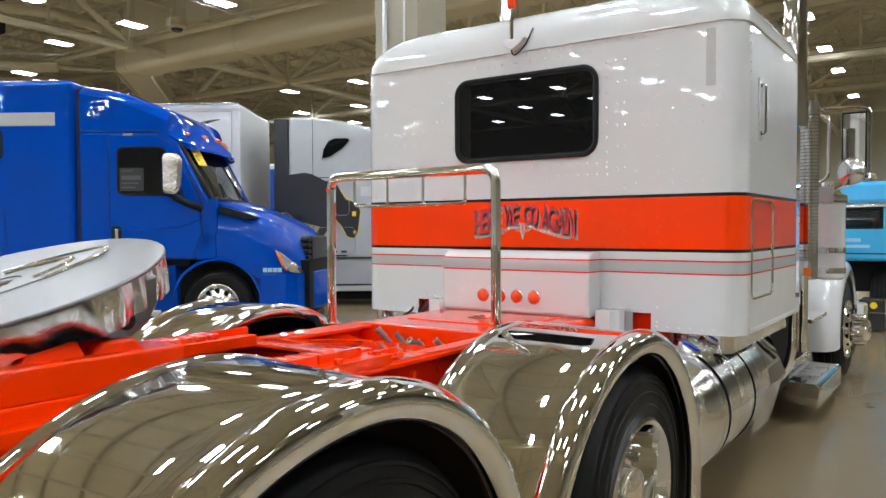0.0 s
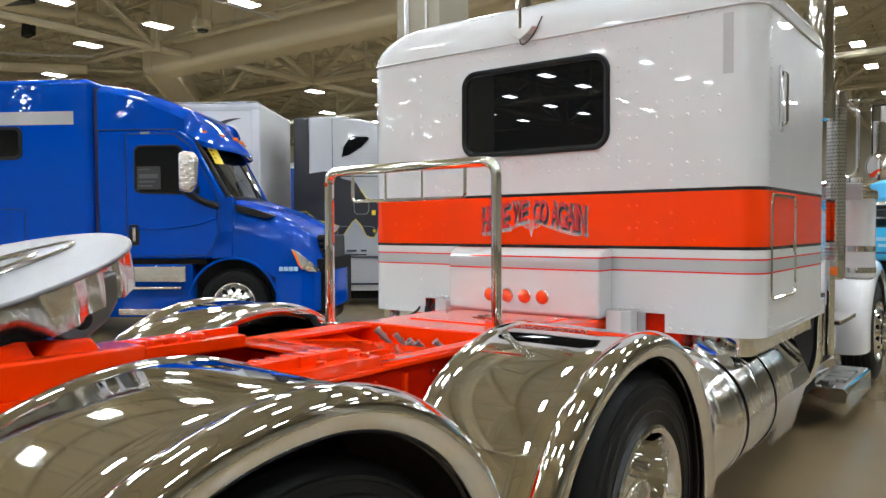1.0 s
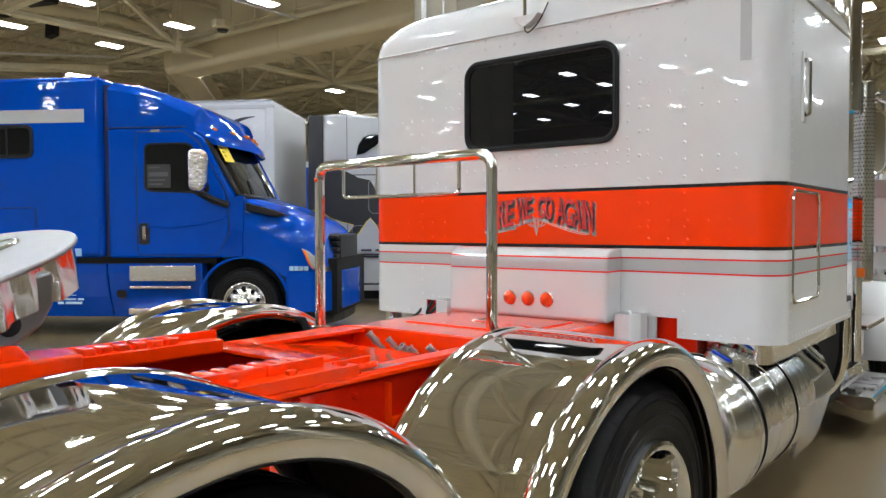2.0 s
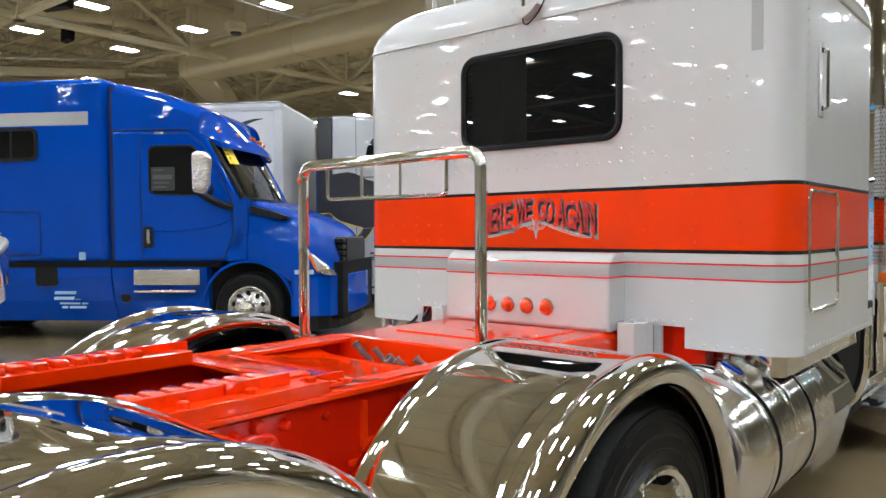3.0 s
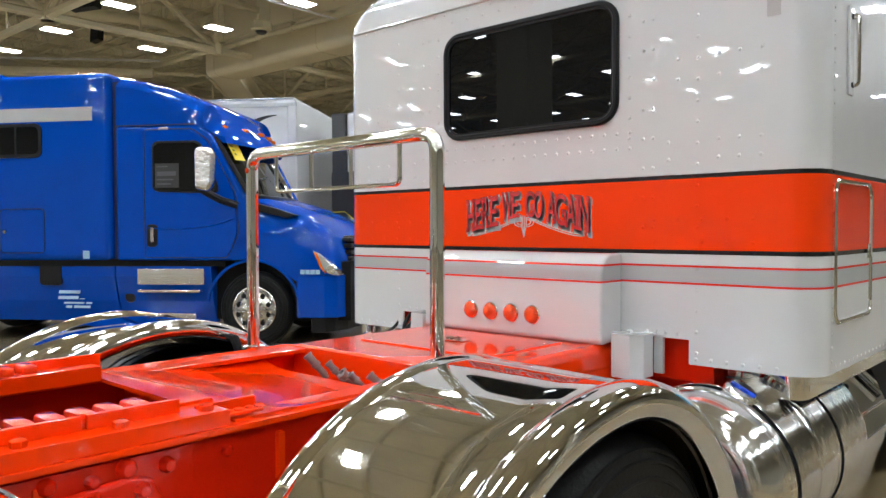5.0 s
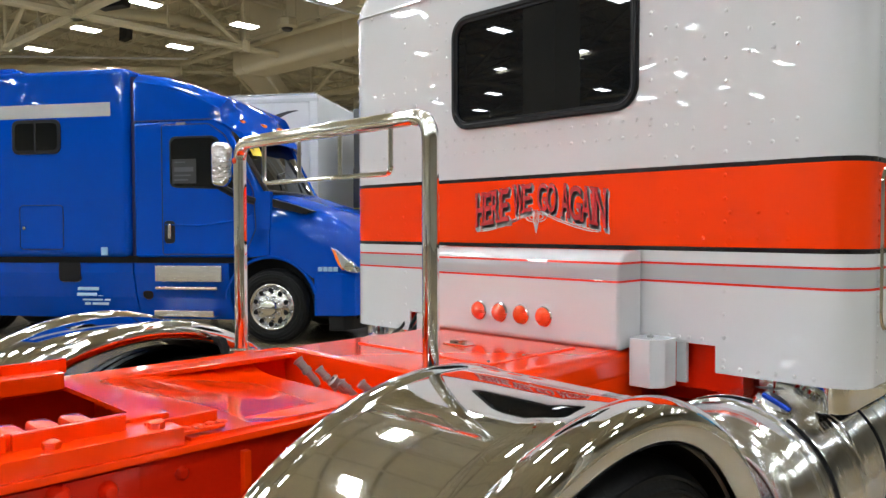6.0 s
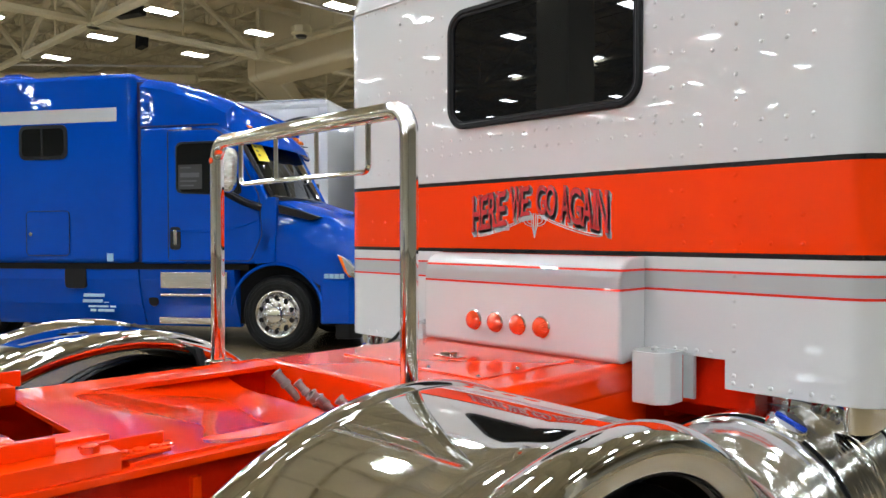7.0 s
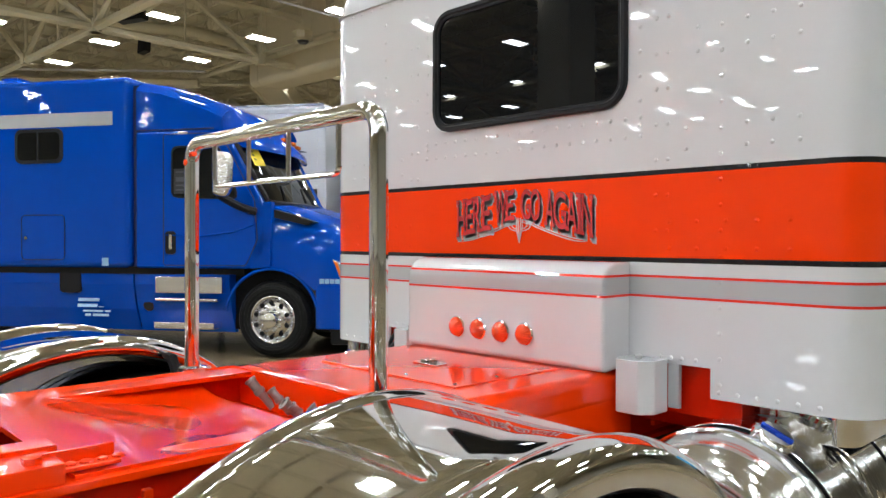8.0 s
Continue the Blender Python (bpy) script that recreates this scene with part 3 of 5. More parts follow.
    gh = part("grab_handle", tube(rounded([(W, 0.33, 2.1), (W + 0.032, 0.33, 2.1), (W + 0.032, 0.33, 2.36), (W, 0.33, 2.36)], 0.015), 0.01, 10), M_STEEL, TRUCK, "stainless grab handle")
    part("handle_base", rbox(W, W + 0.012, 0.3, 0.36, 2.06, 2.4, 0.005), M_WHITE, gh)
    for z in (2.1, 2.36):
        part("base_bolt", dome(0.012, 0.012, (W + 0.012, 0.33, z), (1, 0, 0), 8), M_CHARCOAL, gh)
    # boxed-out panel with marker lamps
    prof = [(0.0, 1.452), (-0.08, 1.452)]
    for i in range(1, 9):
        t = radians(90 * i / 8)
        prof.append((-0.08 - 0.09 * math.sin(t), 1.362 + 0.09 * math.cos(t)))
    prof += [(-0.17, 1.085), (-0.15, 1.072), (0.0, 1.085)]
    bx = part("rear_panel_box", prism(prof, -0.485, 0.515, 0.014, 3, "x"), M_SLEEPER, TRUCK, "white boxed panel with stripes")
    part("lower_lip", rbox(-0.44, 0.47, -0.13, -0.02, 1.05, 1.084, 0.006), M_DARK, bx)
    lamp0 = None
    for x in (-0.178, -0.061, 0.056, 0.172):
        m = Matrix.Translation((x, -0.17, 1.178))
        if lamp0 is None:
            bez = part("marker_lamp", lathe([(0.041, 0.0), (0.042, -0.006), (0.038, -0.011), (0.034, -0.008), (0.034, 0.0)], "y", seg=32), M_CHROME, TRUCK, "round red ribbed marker lamp in a chrome ring")
            n, rg = 40, []
            for i in range(9):
                t = radians(90 * i / 8)
                rg.append([((0.0345 * math.cos(t)) * (1 + 0.1 * (j % 2)) * math.cos(2 * math.pi * j / n), -0.004 - 0.034 * math.sin(t), 0.0345 * math.cos(t) * (1 + 0.1 * (j % 2)) * math.sin(2 * math.pi * j / n)) for j in range(n)])
            lens = part("lens", loft(rg), M_LENS, bez, "red ribbed glass lens", 12)
            bez.matrix_basis = m
            lamp0 = (bez, lens)
        else:
            bez = again("marker_lamp", lamp0[0], TRUCK, m)
            tagged(bez, "round red ribbed marker lamp in a chrome ring")
            again("lens", lamp0[1], bez, Matrix.Identity(4))
    # white bump stops beside the box, white plates
    for s in (1, -1):
        poly = [(0.518, 0.0), (0.518, -0.09), (0.538, -0.13), (0.622, -0.13), (0.66, -0.085), (0.66, 0.0)]
        w = part("bump_stop", prism([(s * x, y) for x, y in poly], 0.945, 1.125, 0.004, 2, "z"), M_WHITE, TRUCK, "white painted stop block")
        part("bolt", lathe([(0.014, 0), (0.014, 0.01), (0.006, 0.014), (0, 0.014)], "z", (s * 0.59, -0.07, 1.125), 6), M_GREYTAPE, w)
        part("backing_plate", rbox(min(s * 0.66, s * 0.7), max(s * 0.66, s * 0.7), 0.0, 0.02, 0.96, 1.12, 0.002), M_GREYTAPE, w)
    # polished panel under the side of the sleeper
    for s in (1, -1):
        k2 = []
        for z in (0.9, 1.012):
            pts = [(0.98, 0.12, z)]
            for i in range(9):
                t = radians(270 + 90 * i / 8)
                pts.append((1.14 + 0.07 * math.cos(t), 0.19 + 0.07 * math.sin(t), z))
            pts += [(1.21, 1.55, z)]
            k2.append([(s * x, y, zz) for x, y, zz in pts] + [(s * (x - 0.012), y + 0.012, zz) for x, y, zz in reversed(pts)])
        part("side_valance", loft(k2), M_CHROME, TRUCK, "polished stainless valance under the sleeper")
        part("valance_return", rbox(min(s * 0.9, s * 1.04), max(s * 0.9, s * 1.04), 0.17, 0.182, 0.86, 1.012, 0.004), M_STEEL, TRUCK, "recessed polished return plate")
    hoses = part("hose_bundle", tube(rounded([(-0.72, 0.02, 1.1), (-0.74, -0.03, 1.03), (-0.84, -0.02, 0.97), (-0.9, 0.1, 0.9)], 0.05), 0.012, 8), M_BLACK, TRUCK, "black rubber air hoses")
    part("hose", tube(rounded([(-0.78, 0.03, 1.1), (-0.8, -0.02, 1.02), (-0.74, -0.02, 0.96), (-0.7, 0.1, 0.9)], 0.04), 0.01, 8), M_BLACK, hoses)
    part("hose", tube(rounded([(-0.86, 0.04, 1.09), (-0.85, -0.01, 1.03), (-0.95, 0.0, 0.98), (-1.02, 0.1, 0.92)], 0.04), 0.009, 8), M_BLACK, hoses)
    part("corner_post", cyl((-1.2, 0.1, 0.86), (-1.2, 0.1, 1.02), 0.045, 16), M_CHROME, hoses, "polished corner post")
    part("sleeper_floor", rbox(-1.26, 1.26, 0.25, 1.48, 1.08, 1.105, 0), M_DARK, TRUCK)


# each letter: its left and right edge, the foot at both edges, the head at both edges
LETTERS = [
    ("H", -0.355, -0.3, 1.542, 1.55, 1.691, 1.697),
    ("E", -0.304, -0.256, 1.549, 1.556, 1.697, 1.703),
    ("R", -0.26, -0.207, 1.556, 1.564, 1.702, 1.709),
    ("E", -0.207, -0.152, 1.564, 1.571, 1.709, 1.715),
    ("W", -0.133, -0.068, 1.596, 1.605, 1.725, 1.726),
    ("E", -0.077, -0.025, 1.604, 1.611, 1.726, 1.728),
    ("G", 0.008, 0.057, 1.615, 1.609, 1.728, 1.727),
    ("O", 0.057, 0.106, 1.609, 1.604, 1.727, 1.725),
    ("A", 0.128, 0.178, 1.59, 1.578, 1.722, 1.715),
    ("G", 0.172, 0.232, 1.58, 1.566, 1.716, 1.707),
    ("A", 0.229, 0.286, 1.566, 1.553, 1.707, 1.699),
    ("I", 0.279, 0.307, 1.555, 1.548, 1.7, 1.696),
    ("N", 0.299, 0.355, 1.55, 1.537, 1.697, 1.689),
]


def letter_shape(ch, grow):
    """One slab-serif capital as a bmesh, about 0.72 high."""
    cu = bpy.data.curves.new("glyph", "FONT")
    cu.body = ch
    cu.offset = grow
    cu.extrude = 0.02
    ob = bpy.data.objects.new("glyph", cu)
    scene.collection.objects.link(ob)
    me = bpy.data.meshes.new_from_object(ob.evaluated_get(bpy.context.evaluated_depsgraph_get()))
    bpy.data.objects.remove(ob)
    bm = bmesh.new()
    bm.from_mesh(me)
    bpy.data.meshes.remove(me)
    if ch in "HERWAIN":
        for edge, y0, y1 in ((0.0, -0.01, 0.05), (0.7, 0.65, 0.71)):
            groups = []
            for x in sorted({round(v.co.x, 3) for v in bm.verts if abs(v.co.y - edge) < 0.035 + grow}):
                if groups and x - groups[-1][-1] < 0.17:
                    groups[-1].append(x)
                else:
                    groups.append([x])
            for g in groups:
                if g[-1] - g[0] < 0.3:
                    bm = join(bm, rbox(g[0] - 0.06, g[-1] + 0.06, y0 - grow, y1 + grow, -0.014, 0.014, 0))
    return bm


def build_lettering():
    """HERE WE GO AGAIN in an arch on the band, crimson with silver shadow, and a pinstripe scroll."""
    def letters(name, shifts, y, grow, material, parent):
        bms = []
        for ch, x0, x1, low0, low1, top0, top1 in LETTERS:
            for dx, dz in shifts:
                bm = letter_shape(ch, grow)
                xs = [v.co.x for v in bm.verts]
                a, b = min(xs) + grow, max(xs) - grow
                for v in bm.verts:
                    f, h = (v.co.x - a) / (b - a), v.co.y / 0.7
                    low, top = low0 + (low1 - low0) * f, top0 + (top1 - top0) * f
                    v.co = (x0 + (x1 - x0) * f + dx, y + v.co.z * 0.02, low + (top - low) * h + dz)
                bms.append(bm)
        return part(name, join(*bms), material, parent, flat=False)
    base = letters("lettering", [(0.003 * k, -0.0042 * k) for k in (1, 2, 3, 4)], -0.0012, 0.03, M_SILVERINK, TRUCK)
    tagged(base, "arched crimson slogan with silver drop shadow")
    letters("letter_outline", [(0, 0)], -0.0020, 0.014, M_DARKINK, base)
    letters("letter_face", [(0, 0)], -0.0028, 0.0, mat("crimson_lettering", (0.6, 0.03, 0.035), 0.3, 0, 0.6), base)
    lines = []
    for s in (-1, 1):
        for off, x1 in ((0.0, 0.325), (0.008, 0.318)):
            pts = []
            for i in range(15):
                u = i / 14
                x = 0.045 + (x1 - 0.045) * u
                pts.append((s * x, -0.0015, 1.605 - off - 0.088 * u ** 0.8 + 0.012 * u ** 6))
            lines.append(tube(pts, 0.0022, 5))
        for k in (1.0, 0.6):
            lines.append(tube([(s * (0.012 + 0.045 * k * math.sin(t)), -0.0015, 1.585 + 0.022 * k * math.cos(t)) for t in np.linspace(0, math.pi, 12)], 0.002, 5))
    for x in (-0.016, -0.006, 0.006, 0.016):
        lines.append(tube([(x, -0.0015, 1.622 - abs(x)), (x * 0.9, -0.0015, 1.57), (0, -0.0015, 1.515)], 0.002, 5))
    part("pinstripe_scroll", join(*lines), M_SILVERINK, base, "thin silver pinstripe scroll")


def fender(cy, lift=0.0, a0=-22, liner=False):
    """A rolled-edge fender over an axle at y = cy, close in front and sweeping out behind; passenger side."""
    bead = [(1.222 + 0.056 * math.cos(b), 0.058 - 0.056 * math.sin(b)) for b in (radians(146 - 186 * i / 14) for i in range(15))]
    inner = [(0.692 + 0.04 * math.cos(b), 0.04 - 0.04 * math.sin(b)) for b in (radians(225 - 180 * i / 12) for i in range(13))]
    prof = inner + [(0.73, 0.008), (0.76, 0.006), (0.9, 0.008), (1.1, 0.013), (1.15, 0.018), (1.165, 0.024)] + bead + [
            (1.25, 0.1), (1.24, 0.094), (1.2, 0.05), (1.16, 0.034), (0.9, 0.018), (0.76, 0.018), (0.73, 0.03), (0.7, 0.06)]
    # thin inset sheet, added so the inside of the arch looks shaded
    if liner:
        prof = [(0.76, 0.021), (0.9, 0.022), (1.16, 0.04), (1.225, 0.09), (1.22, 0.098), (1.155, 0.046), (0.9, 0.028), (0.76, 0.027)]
    rings = []
    for a in [radians(a0 + (146 - a0) * i / 60) for i in range(61)] + [None] * 13:
        if a is not None:
            c, d = math.cos(a), math.sin(a)
            ry, rz, cz = (0.71, 0.715, 0.47) if c > 0 else (0.84, 0.78, 0.405)
            y, z = cy - 0.1 + ry * c, cz + lift + rz * d
            ny, nz = c / ry, d / rz
            k = math.hypot(ny, nz)
            ny, nz = ny / k, nz / k
        else:
            # straight tail, easing out a little
            y, z = y - 0.05 * nz, z + 0.05 * ny
        rings.append([(x, y - drop * ny, z - drop * nz) for x, drop in prof])
    return loft(rings)


AXLES = (-1.19, -2.86)
ARCH = {-1.19: (-1.19, 0.01), -2.86: (-2.775, 0.08)}


def build_axles():
    for y in AXLES:
        f = part("fender", fender(*ARCH[y]), M_CHROME, TRUCK, "mirror polished half-round fender", 50)
        g = again("fender", f, TRUCK, Matrix.Translation((0, -0.1 if y > -2 else 0, 0)) @ Matrix.Diagonal((-1, 1, 1, 1)))
        tagged(g, "mirror polished half-round fender")
        li = part("underside_shade", fender(*ARCH[y], liner=True), M_ARCH_SHADE, f, "added dark sheet for the shade under the fender")
        tagged(again("underside_shade", li, g, Matrix()), "added dark sheet for the shade under the fender")
        for s in (1, -1):
            part("fender_bracket", tube([(s * 0.5, y + 0.03, 0.93), (s * 0.62, y + 0.03, 1.1), (s * 1.2, y + 0.03, 1.14)] if y > -2 else [(s * 0.5, y, 0.93), (s * 0.62, y, 1.1), (s * 1.2, y, 1.16)], 0.02, 8), M_DARK, TRUCK)
            R = 0.515 if y > -2 else 0.55
            wheel_parts(TRUCK, (s * 1.215, y, R + 0.003), s, R=R, dish=0.19, hub_out=0.07, dual=True, nut_len=0.075)
            part("spring_hanger", prism([(y - 0.25, 0.6), (y + 0.25, 0.6), (y + 0.14, 0.92), (y - 0.14, 0.92)], min(s * 0.47, s * 0.53), max(s * 0.47, s * 0.53), 0.01, 2, "x"), M_REDCAST, TRUCK)
        part("axle", join(cyl((-0.7, y, 0.518), (0.7, y, 0.518), 0.075, 16), lathe([(0.0, -0.2), (0.14, -0.18), (0.2, -0.05), (0.2, 0.05), (0.14, 0.18), (0, 0.2)], "x", (0, y, 0.52), 24)), M_REDCAST, TRUCK)
    # steering axle
    for s in (1, -1):
        wheel_parts(TRUCK, (s * 1.17, 4.82, 0.518), s, dish=-0.05, hub_out=0.06, nut_len=0.09)
    part("axle", cyl((-1.0, 4.82, 0.5), (1.0, 4.82, 0.5), 0.06, 12), M_DARK, TRUCK)


def build_chassis():
    # frame rails
    for s in (1, -1):
        web = rbox(min(s * 0.435, s * 0.453), max(s * 0.435, s * 0.453), -4.15, 5.4, 0.79, 1.055, 0.004)
        top = rbox(min(s * 0.36, s * 0.492), max(s * 0.36, s * 0.492), -4.15, -0.17, 1.052, 1.07, 0.004)
        low = rbox(min(s * 0.39, s * 0.489), max(s * 0.39, s * 0.489), -4.15, 5.4, 0.785, 0.8, 0.003)
        rail = part("frame_rail", join(web, low), M_FRAME, TRUCK, "red gloss steel frame rail, darkened for the shade on its web")
        # same rail, in the brighter red to show it lit from above
        part("top_flange", top, M_RED, rail)
        bolts = [dome(0.016, 0.016, (s * 0.453, y, z), (s, 0, 0), 8) for y in np.arange(-4.0, -0.3, 0.165) for z in (1.0,) if int(y * 100) % 3]
        bolts += [dome(0.016, 0.016, (s * 0.453, y, 0.86), (s, 0, 0), 8) for y in (-3.6, -3.3, -2.5, -2.1, -1.95, -1.7, -0.8, -0.5)]
        tagged(part("bolts", join(*bolts), M_FRAME, rail, "painted bolt heads"), kind="stuff")
        # cast bracket between the axles
        br = prism([(-2.44, 0.72), (-1.98, 0.72), (-2.0, 0.86), (-2.06, 0.99), (-2.12, 1.005), (-2.3, 0.985), (-2.38, 0.92)], min(s * 0.46, s * 0.49), max(s * 0.46, s * 0.49), 0.014, 3, "x")
        cb = part("cast_bracket", br, M_FRAME, TRUCK, "glossy red cast bracket")
        part("bracket_boss", join(cyl((s * 0.48, -2.22, 0.88), (s * 0.54, -2.22, 0.88), 0.07, 24, 0.055), cyl((s * 0.53, -2.22, 0.88), (s * 0.555, -2.22, 0.88), 0.03, 16)), M_REDCAST, cb)
        for by, bz in ((-2.33, 0.95), (-2.35, 0.82), (-2.09, 0.97), (-2.06, 0.85), (-2.2, 0.975), (-2.28, 0.97)):
            part("bracket_bolt", dome(0.02, 0.022, (s * 0.49, by, bz), (s, 0, 0), 8), M_FRAME, cb)
        part("doubler_plate", rbox(min(s * 0.452, s * 0.462), max(s * 0.452, s * 0.462), -2.75, -1.95, 0.9, 1.04, 0.003), M_FRAME, rail)
        lumps = [dome(0.024 - 0.004 * (k % 3), 0.03, (s * 0.461, -2.62 + 0.085 * k + 0.02 * math.sin(3.1 * k), 1.018 - 0.012 * (k % 2)), (s, 0, 0), 10) for k in range(8)]
        for b in lumps:
            part("painted_bolt", b, M_FRAME, rail)
        part("hanger_plate", prism([(-1.72, 0.62), (-1.5, 0.62), (-1.53, 0.9), (-1.69, 0.9)], min(s * 0.452, s * 0.475), max(s * 0.452, s * 0.475), 0.008, 2, "x"), M_REDCAST, rail)
        part("hanger_rib", rbox(min(s * 0.47, s * 0.53), max(s * 0.47, s * 0.53), -1.62, -1.6, 0.62, 0.86, 0.004), M_REDCAST, rail)
        # slider rails of the fifth wheel with teeth
        end = -1.96 if s > 0 else -1.8
        sl = part("slider_rail", rbox(min(s * 0.36, s * 0.482), max(s * 0.36, s * 0.482), -3.95, -1.86, 1.069, 1.11, 0.004), M_RED, TRUCK, "red slider rail")
        for y0, y1 in ((-3.95, -2.19), (-2.18, end)):
            part("rail_lip", rbox(min(s * 0.405, s * 0.42), max(s * 0.405, s * 0.42), y0, y1, 1.1, 1.143, 0.003), M_RED, sl)
        part("rack_ledge", rbox(min(s * 0.3, s * 0.37), max(s * 0.3, s * 0.37), -3.95, -1.84, 1.0685, 1.12, 0.006), M_RED, sl)
        tooth = None
        for y in np.arange(-3.9, end - 0.03 if s > 0 else -1.99, 0.064):
            m = Matrix.Translation((s * 0.36, y, 1.118))
            if tooth is None:
                tooth = part("rack_tooth", rbox(-0.04, 0.04, -0.023, 0.023, -0.02, 0.026, 0.009, 2), M_REDCAST, sl)
                tooth.matrix_basis = m
            else:
                again("rack_tooth", tooth, sl, m)
        for y in np.arange(-3.8, -1.9, 0.21):
            part("rail_bolt", lathe([(0.018, 0), (0.018, 0.014), (0.01, 0.018), (0, 0.018)], "z", (s * 0.452, y, 1.11), 6), M_REDCAST, sl)
        if s > 0:
            part("stop_angle", join(rbox(0.412, 0.422, -1.92, -1.75, 1.083, 1.118, 0.003), rbox(0.412, 0.46, -1.92, -1.75, 1.083, 1.092, 0.003)), M_RED, TRUCK)
            for k, y in enumerate(np.arange(-1.9, -1.74, 0.03)):
                part("weld_bead", dome(0.011 + 0.003 * (k % 2), 0.008, (0.44, y, 1.092), (0, 0, 1), 8), M_REDCAST, TRUCK)
    # rear deck sheet with a shallow dip, from the open bay to the fittings well
    nx, ny = 40, 28
    v, fc = [], []
    for j in range(ny + 1):
        for i in range(nx + 1):
            x, y = -0.47 + 0.94 * i / nx, -1.84 + 0.68 * j / ny
            k = min(1.0, max(0.0, (y + 1.8) / 0.6))
            v.append((x, y, 1.078 - 0.062 * k * k * (3 - 2 * k) * max(0.0, 1 - abs(x / 0.465) ** 7) ** 1.2))
    for j in range(ny):
        for i in range(nx):
            a = j * (nx + 1) + i
            fc.append((a, a + 1, a + nx + 2, a + nx + 1))
    sheet = mesh_of("sheet", v, fc)
    bmesh.ops.solidify(sheet, geom=list(sheet.faces), thickness=0.012)
    part("deck_sheet", sheet, M_DECK, TRUCK, "mirror gloss red deck sheet")
    # fittings well
    yA, yB = -1.16, -0.99
    well = join(rbox(-0.49, 0.49, yB - 0.008, yB, 0.95, 1.075, 0.002), rbox(-0.4, 0.4, yA, yA + 0.008, 0.95, 0.998, 0.002), rbox(-0.49, 0.49, yA, yB, 0.945, 0.955, 0.002),
                rbox(-0.492, -0.484, yA, yB, 0.95, 1.075, 0.002), rbox(0.484, 0.492, yA, yB, 0.95, 1.075, 0.002))
    part("fittings_well", well, M_RED, TRUCK, "recess for the air line fittings")
    for x, y, z, r, lx, ly, lz in ((-0.279, -1.05, 1.06, 0.018, 0.055, 0.05, 0.085), (-0.163, -1.04, 1.042, 0.015, 0.045, 0.04, 0.07), (-0.07, -1.05, 1.015, 0.021, 0.015, 0.045, 0.04),
                                   (-0.01, -1.06, 1.018, 0.015, 0.03, 0.04, 0.05), (0.114, -1.075, 1.035, 0.016, 0.045, 0.06, 0.07)):
        top, low = Vector((x, y, z)), Vector((x + lx, y + ly, z - lz))
        q = Matrix.Translation(low) @ (top - low).to_track_quat("Z", "Y").to_matrix().to_4x4()
        l = (top - low).length
        c = lathe([(r * 0.75, -0.01), (r * 0.75, l * 0.45), (r * 1.05, l * 0.47), (r * 1.05, l * 0.6), (r * 0.85, l * 0.62), (r * 0.9, l * 0.9), (r * 1.1, l * 0.92), (r * 1.1, l), (r * 0.6, l + 0.002), (r * 0.55, l - 0.012), (0, l - 0.012)], "z", seg=16)
        part("air_fitting", moved(c, q), M_DULL, TRUCK, "dull aluminium air line fitting")
    # front deck with a lift-up cover
    part("front_deck", rbox(-0.5, 0.513, -0.99, -0.02, 0.95, 1.075, 0.04, 5), M_DECK, TRUCK, "gloss red deck plate")
    part("deck_side", join(rbox(-0.497, -0.47, -0.985, 0.02, 0.8, 1.0, 0.01), rbox(0.48, 0.51, -0.985, 0.02, 0.8, 1.0, 0.01), rbox(-0.5, 0.51, -0.015, 0.02, 0.8, 1.08, 0.01)), M_RED, TRUCK)
    cov = part("deck_cover", rbox(-0.34, 0.36, -0.72, -0.22, 1.07, 1.081, 0.005), M_DECK, TRUCK, "red lift-up cover")
    part("cover_latch", join(rbox(-0.07, 0.05, -0.51, -0.45, 1.081, 1.087, 0.003), lathe([(0.02, 0), (0.02, 0.012), (0.008, 0.018), (0, 0.018)], "z", (0.0, -0.47, 1.086), 14), cyl((-0.05, -0.485, 1.09), (-0.01, -0.475, 1.094), 0.006, 8)), M_STEEL, cov, "chrome paddle latch")
    part("hem_screws", join(*[dome(0.006, 0.005, (x, y, 1.081), (0, 0, 1), 8) for x, y in ((-0.3, -0.69), (-0.1, -0.69), (0.1, -0.69), (0.33, -0.69), (0.33, -0.5), (0.33, -0.3))]), M_STEEL, cov)
    # cross members
    for y in (-3.9, -3.45, -2.3, -1.7, 0.3, 1.2):
        part("cross_member", join(rbox(-0.47, 0.47, y - 0.06, y + 0.06, 0.82, 0.84, 0.004), rbox(-0.47, 0.47, y - 0.01, y + 0.01, 0.83, 1.02, 0.003)), M_REDCAST, TRUCK)
    part("sleeper_crossbar", join(rbox(-0.89, 0.89, 0.06, 0.16, 0.93, 1.106, 0.006), rbox(-0.89, 0.89, 0.2, 0.24, 0.85, 1.109, 0.01)), M_FRAME, TRUCK, "red sleeper mounting beam")
    part("drive_shaft", cyl((0, -2.7, 0.6), (0, 1.5, 0.75), 0.06, 16), M_DARK, TRUCK)
    part("axle_carrier", rbox(-0.43, 0.43, -3.4, -1.8, 0.66, 0.9, 0.05, 2), M_DARK, TRUCK, "black axle carrier between the rails")
    part("belly", rbox(-0.46, 0.46, -4.1, 1.4, 0.60, 0.62, 0), M_DARK, TRUCK)
    # hose rail: two posts and a hanger bar
    top_z, y = 1.855, -1.133
    path = rounded([(-0.525, y, 1.03), (-0.525, y, top_z), (0.501, y, top_z), (0.501, y, 1.03)], 0.07, 10)
    hr = part("hose_rail", tube(path, 0.024, 18), M_CHROME, TRUCK, "bent chrome hose rail")
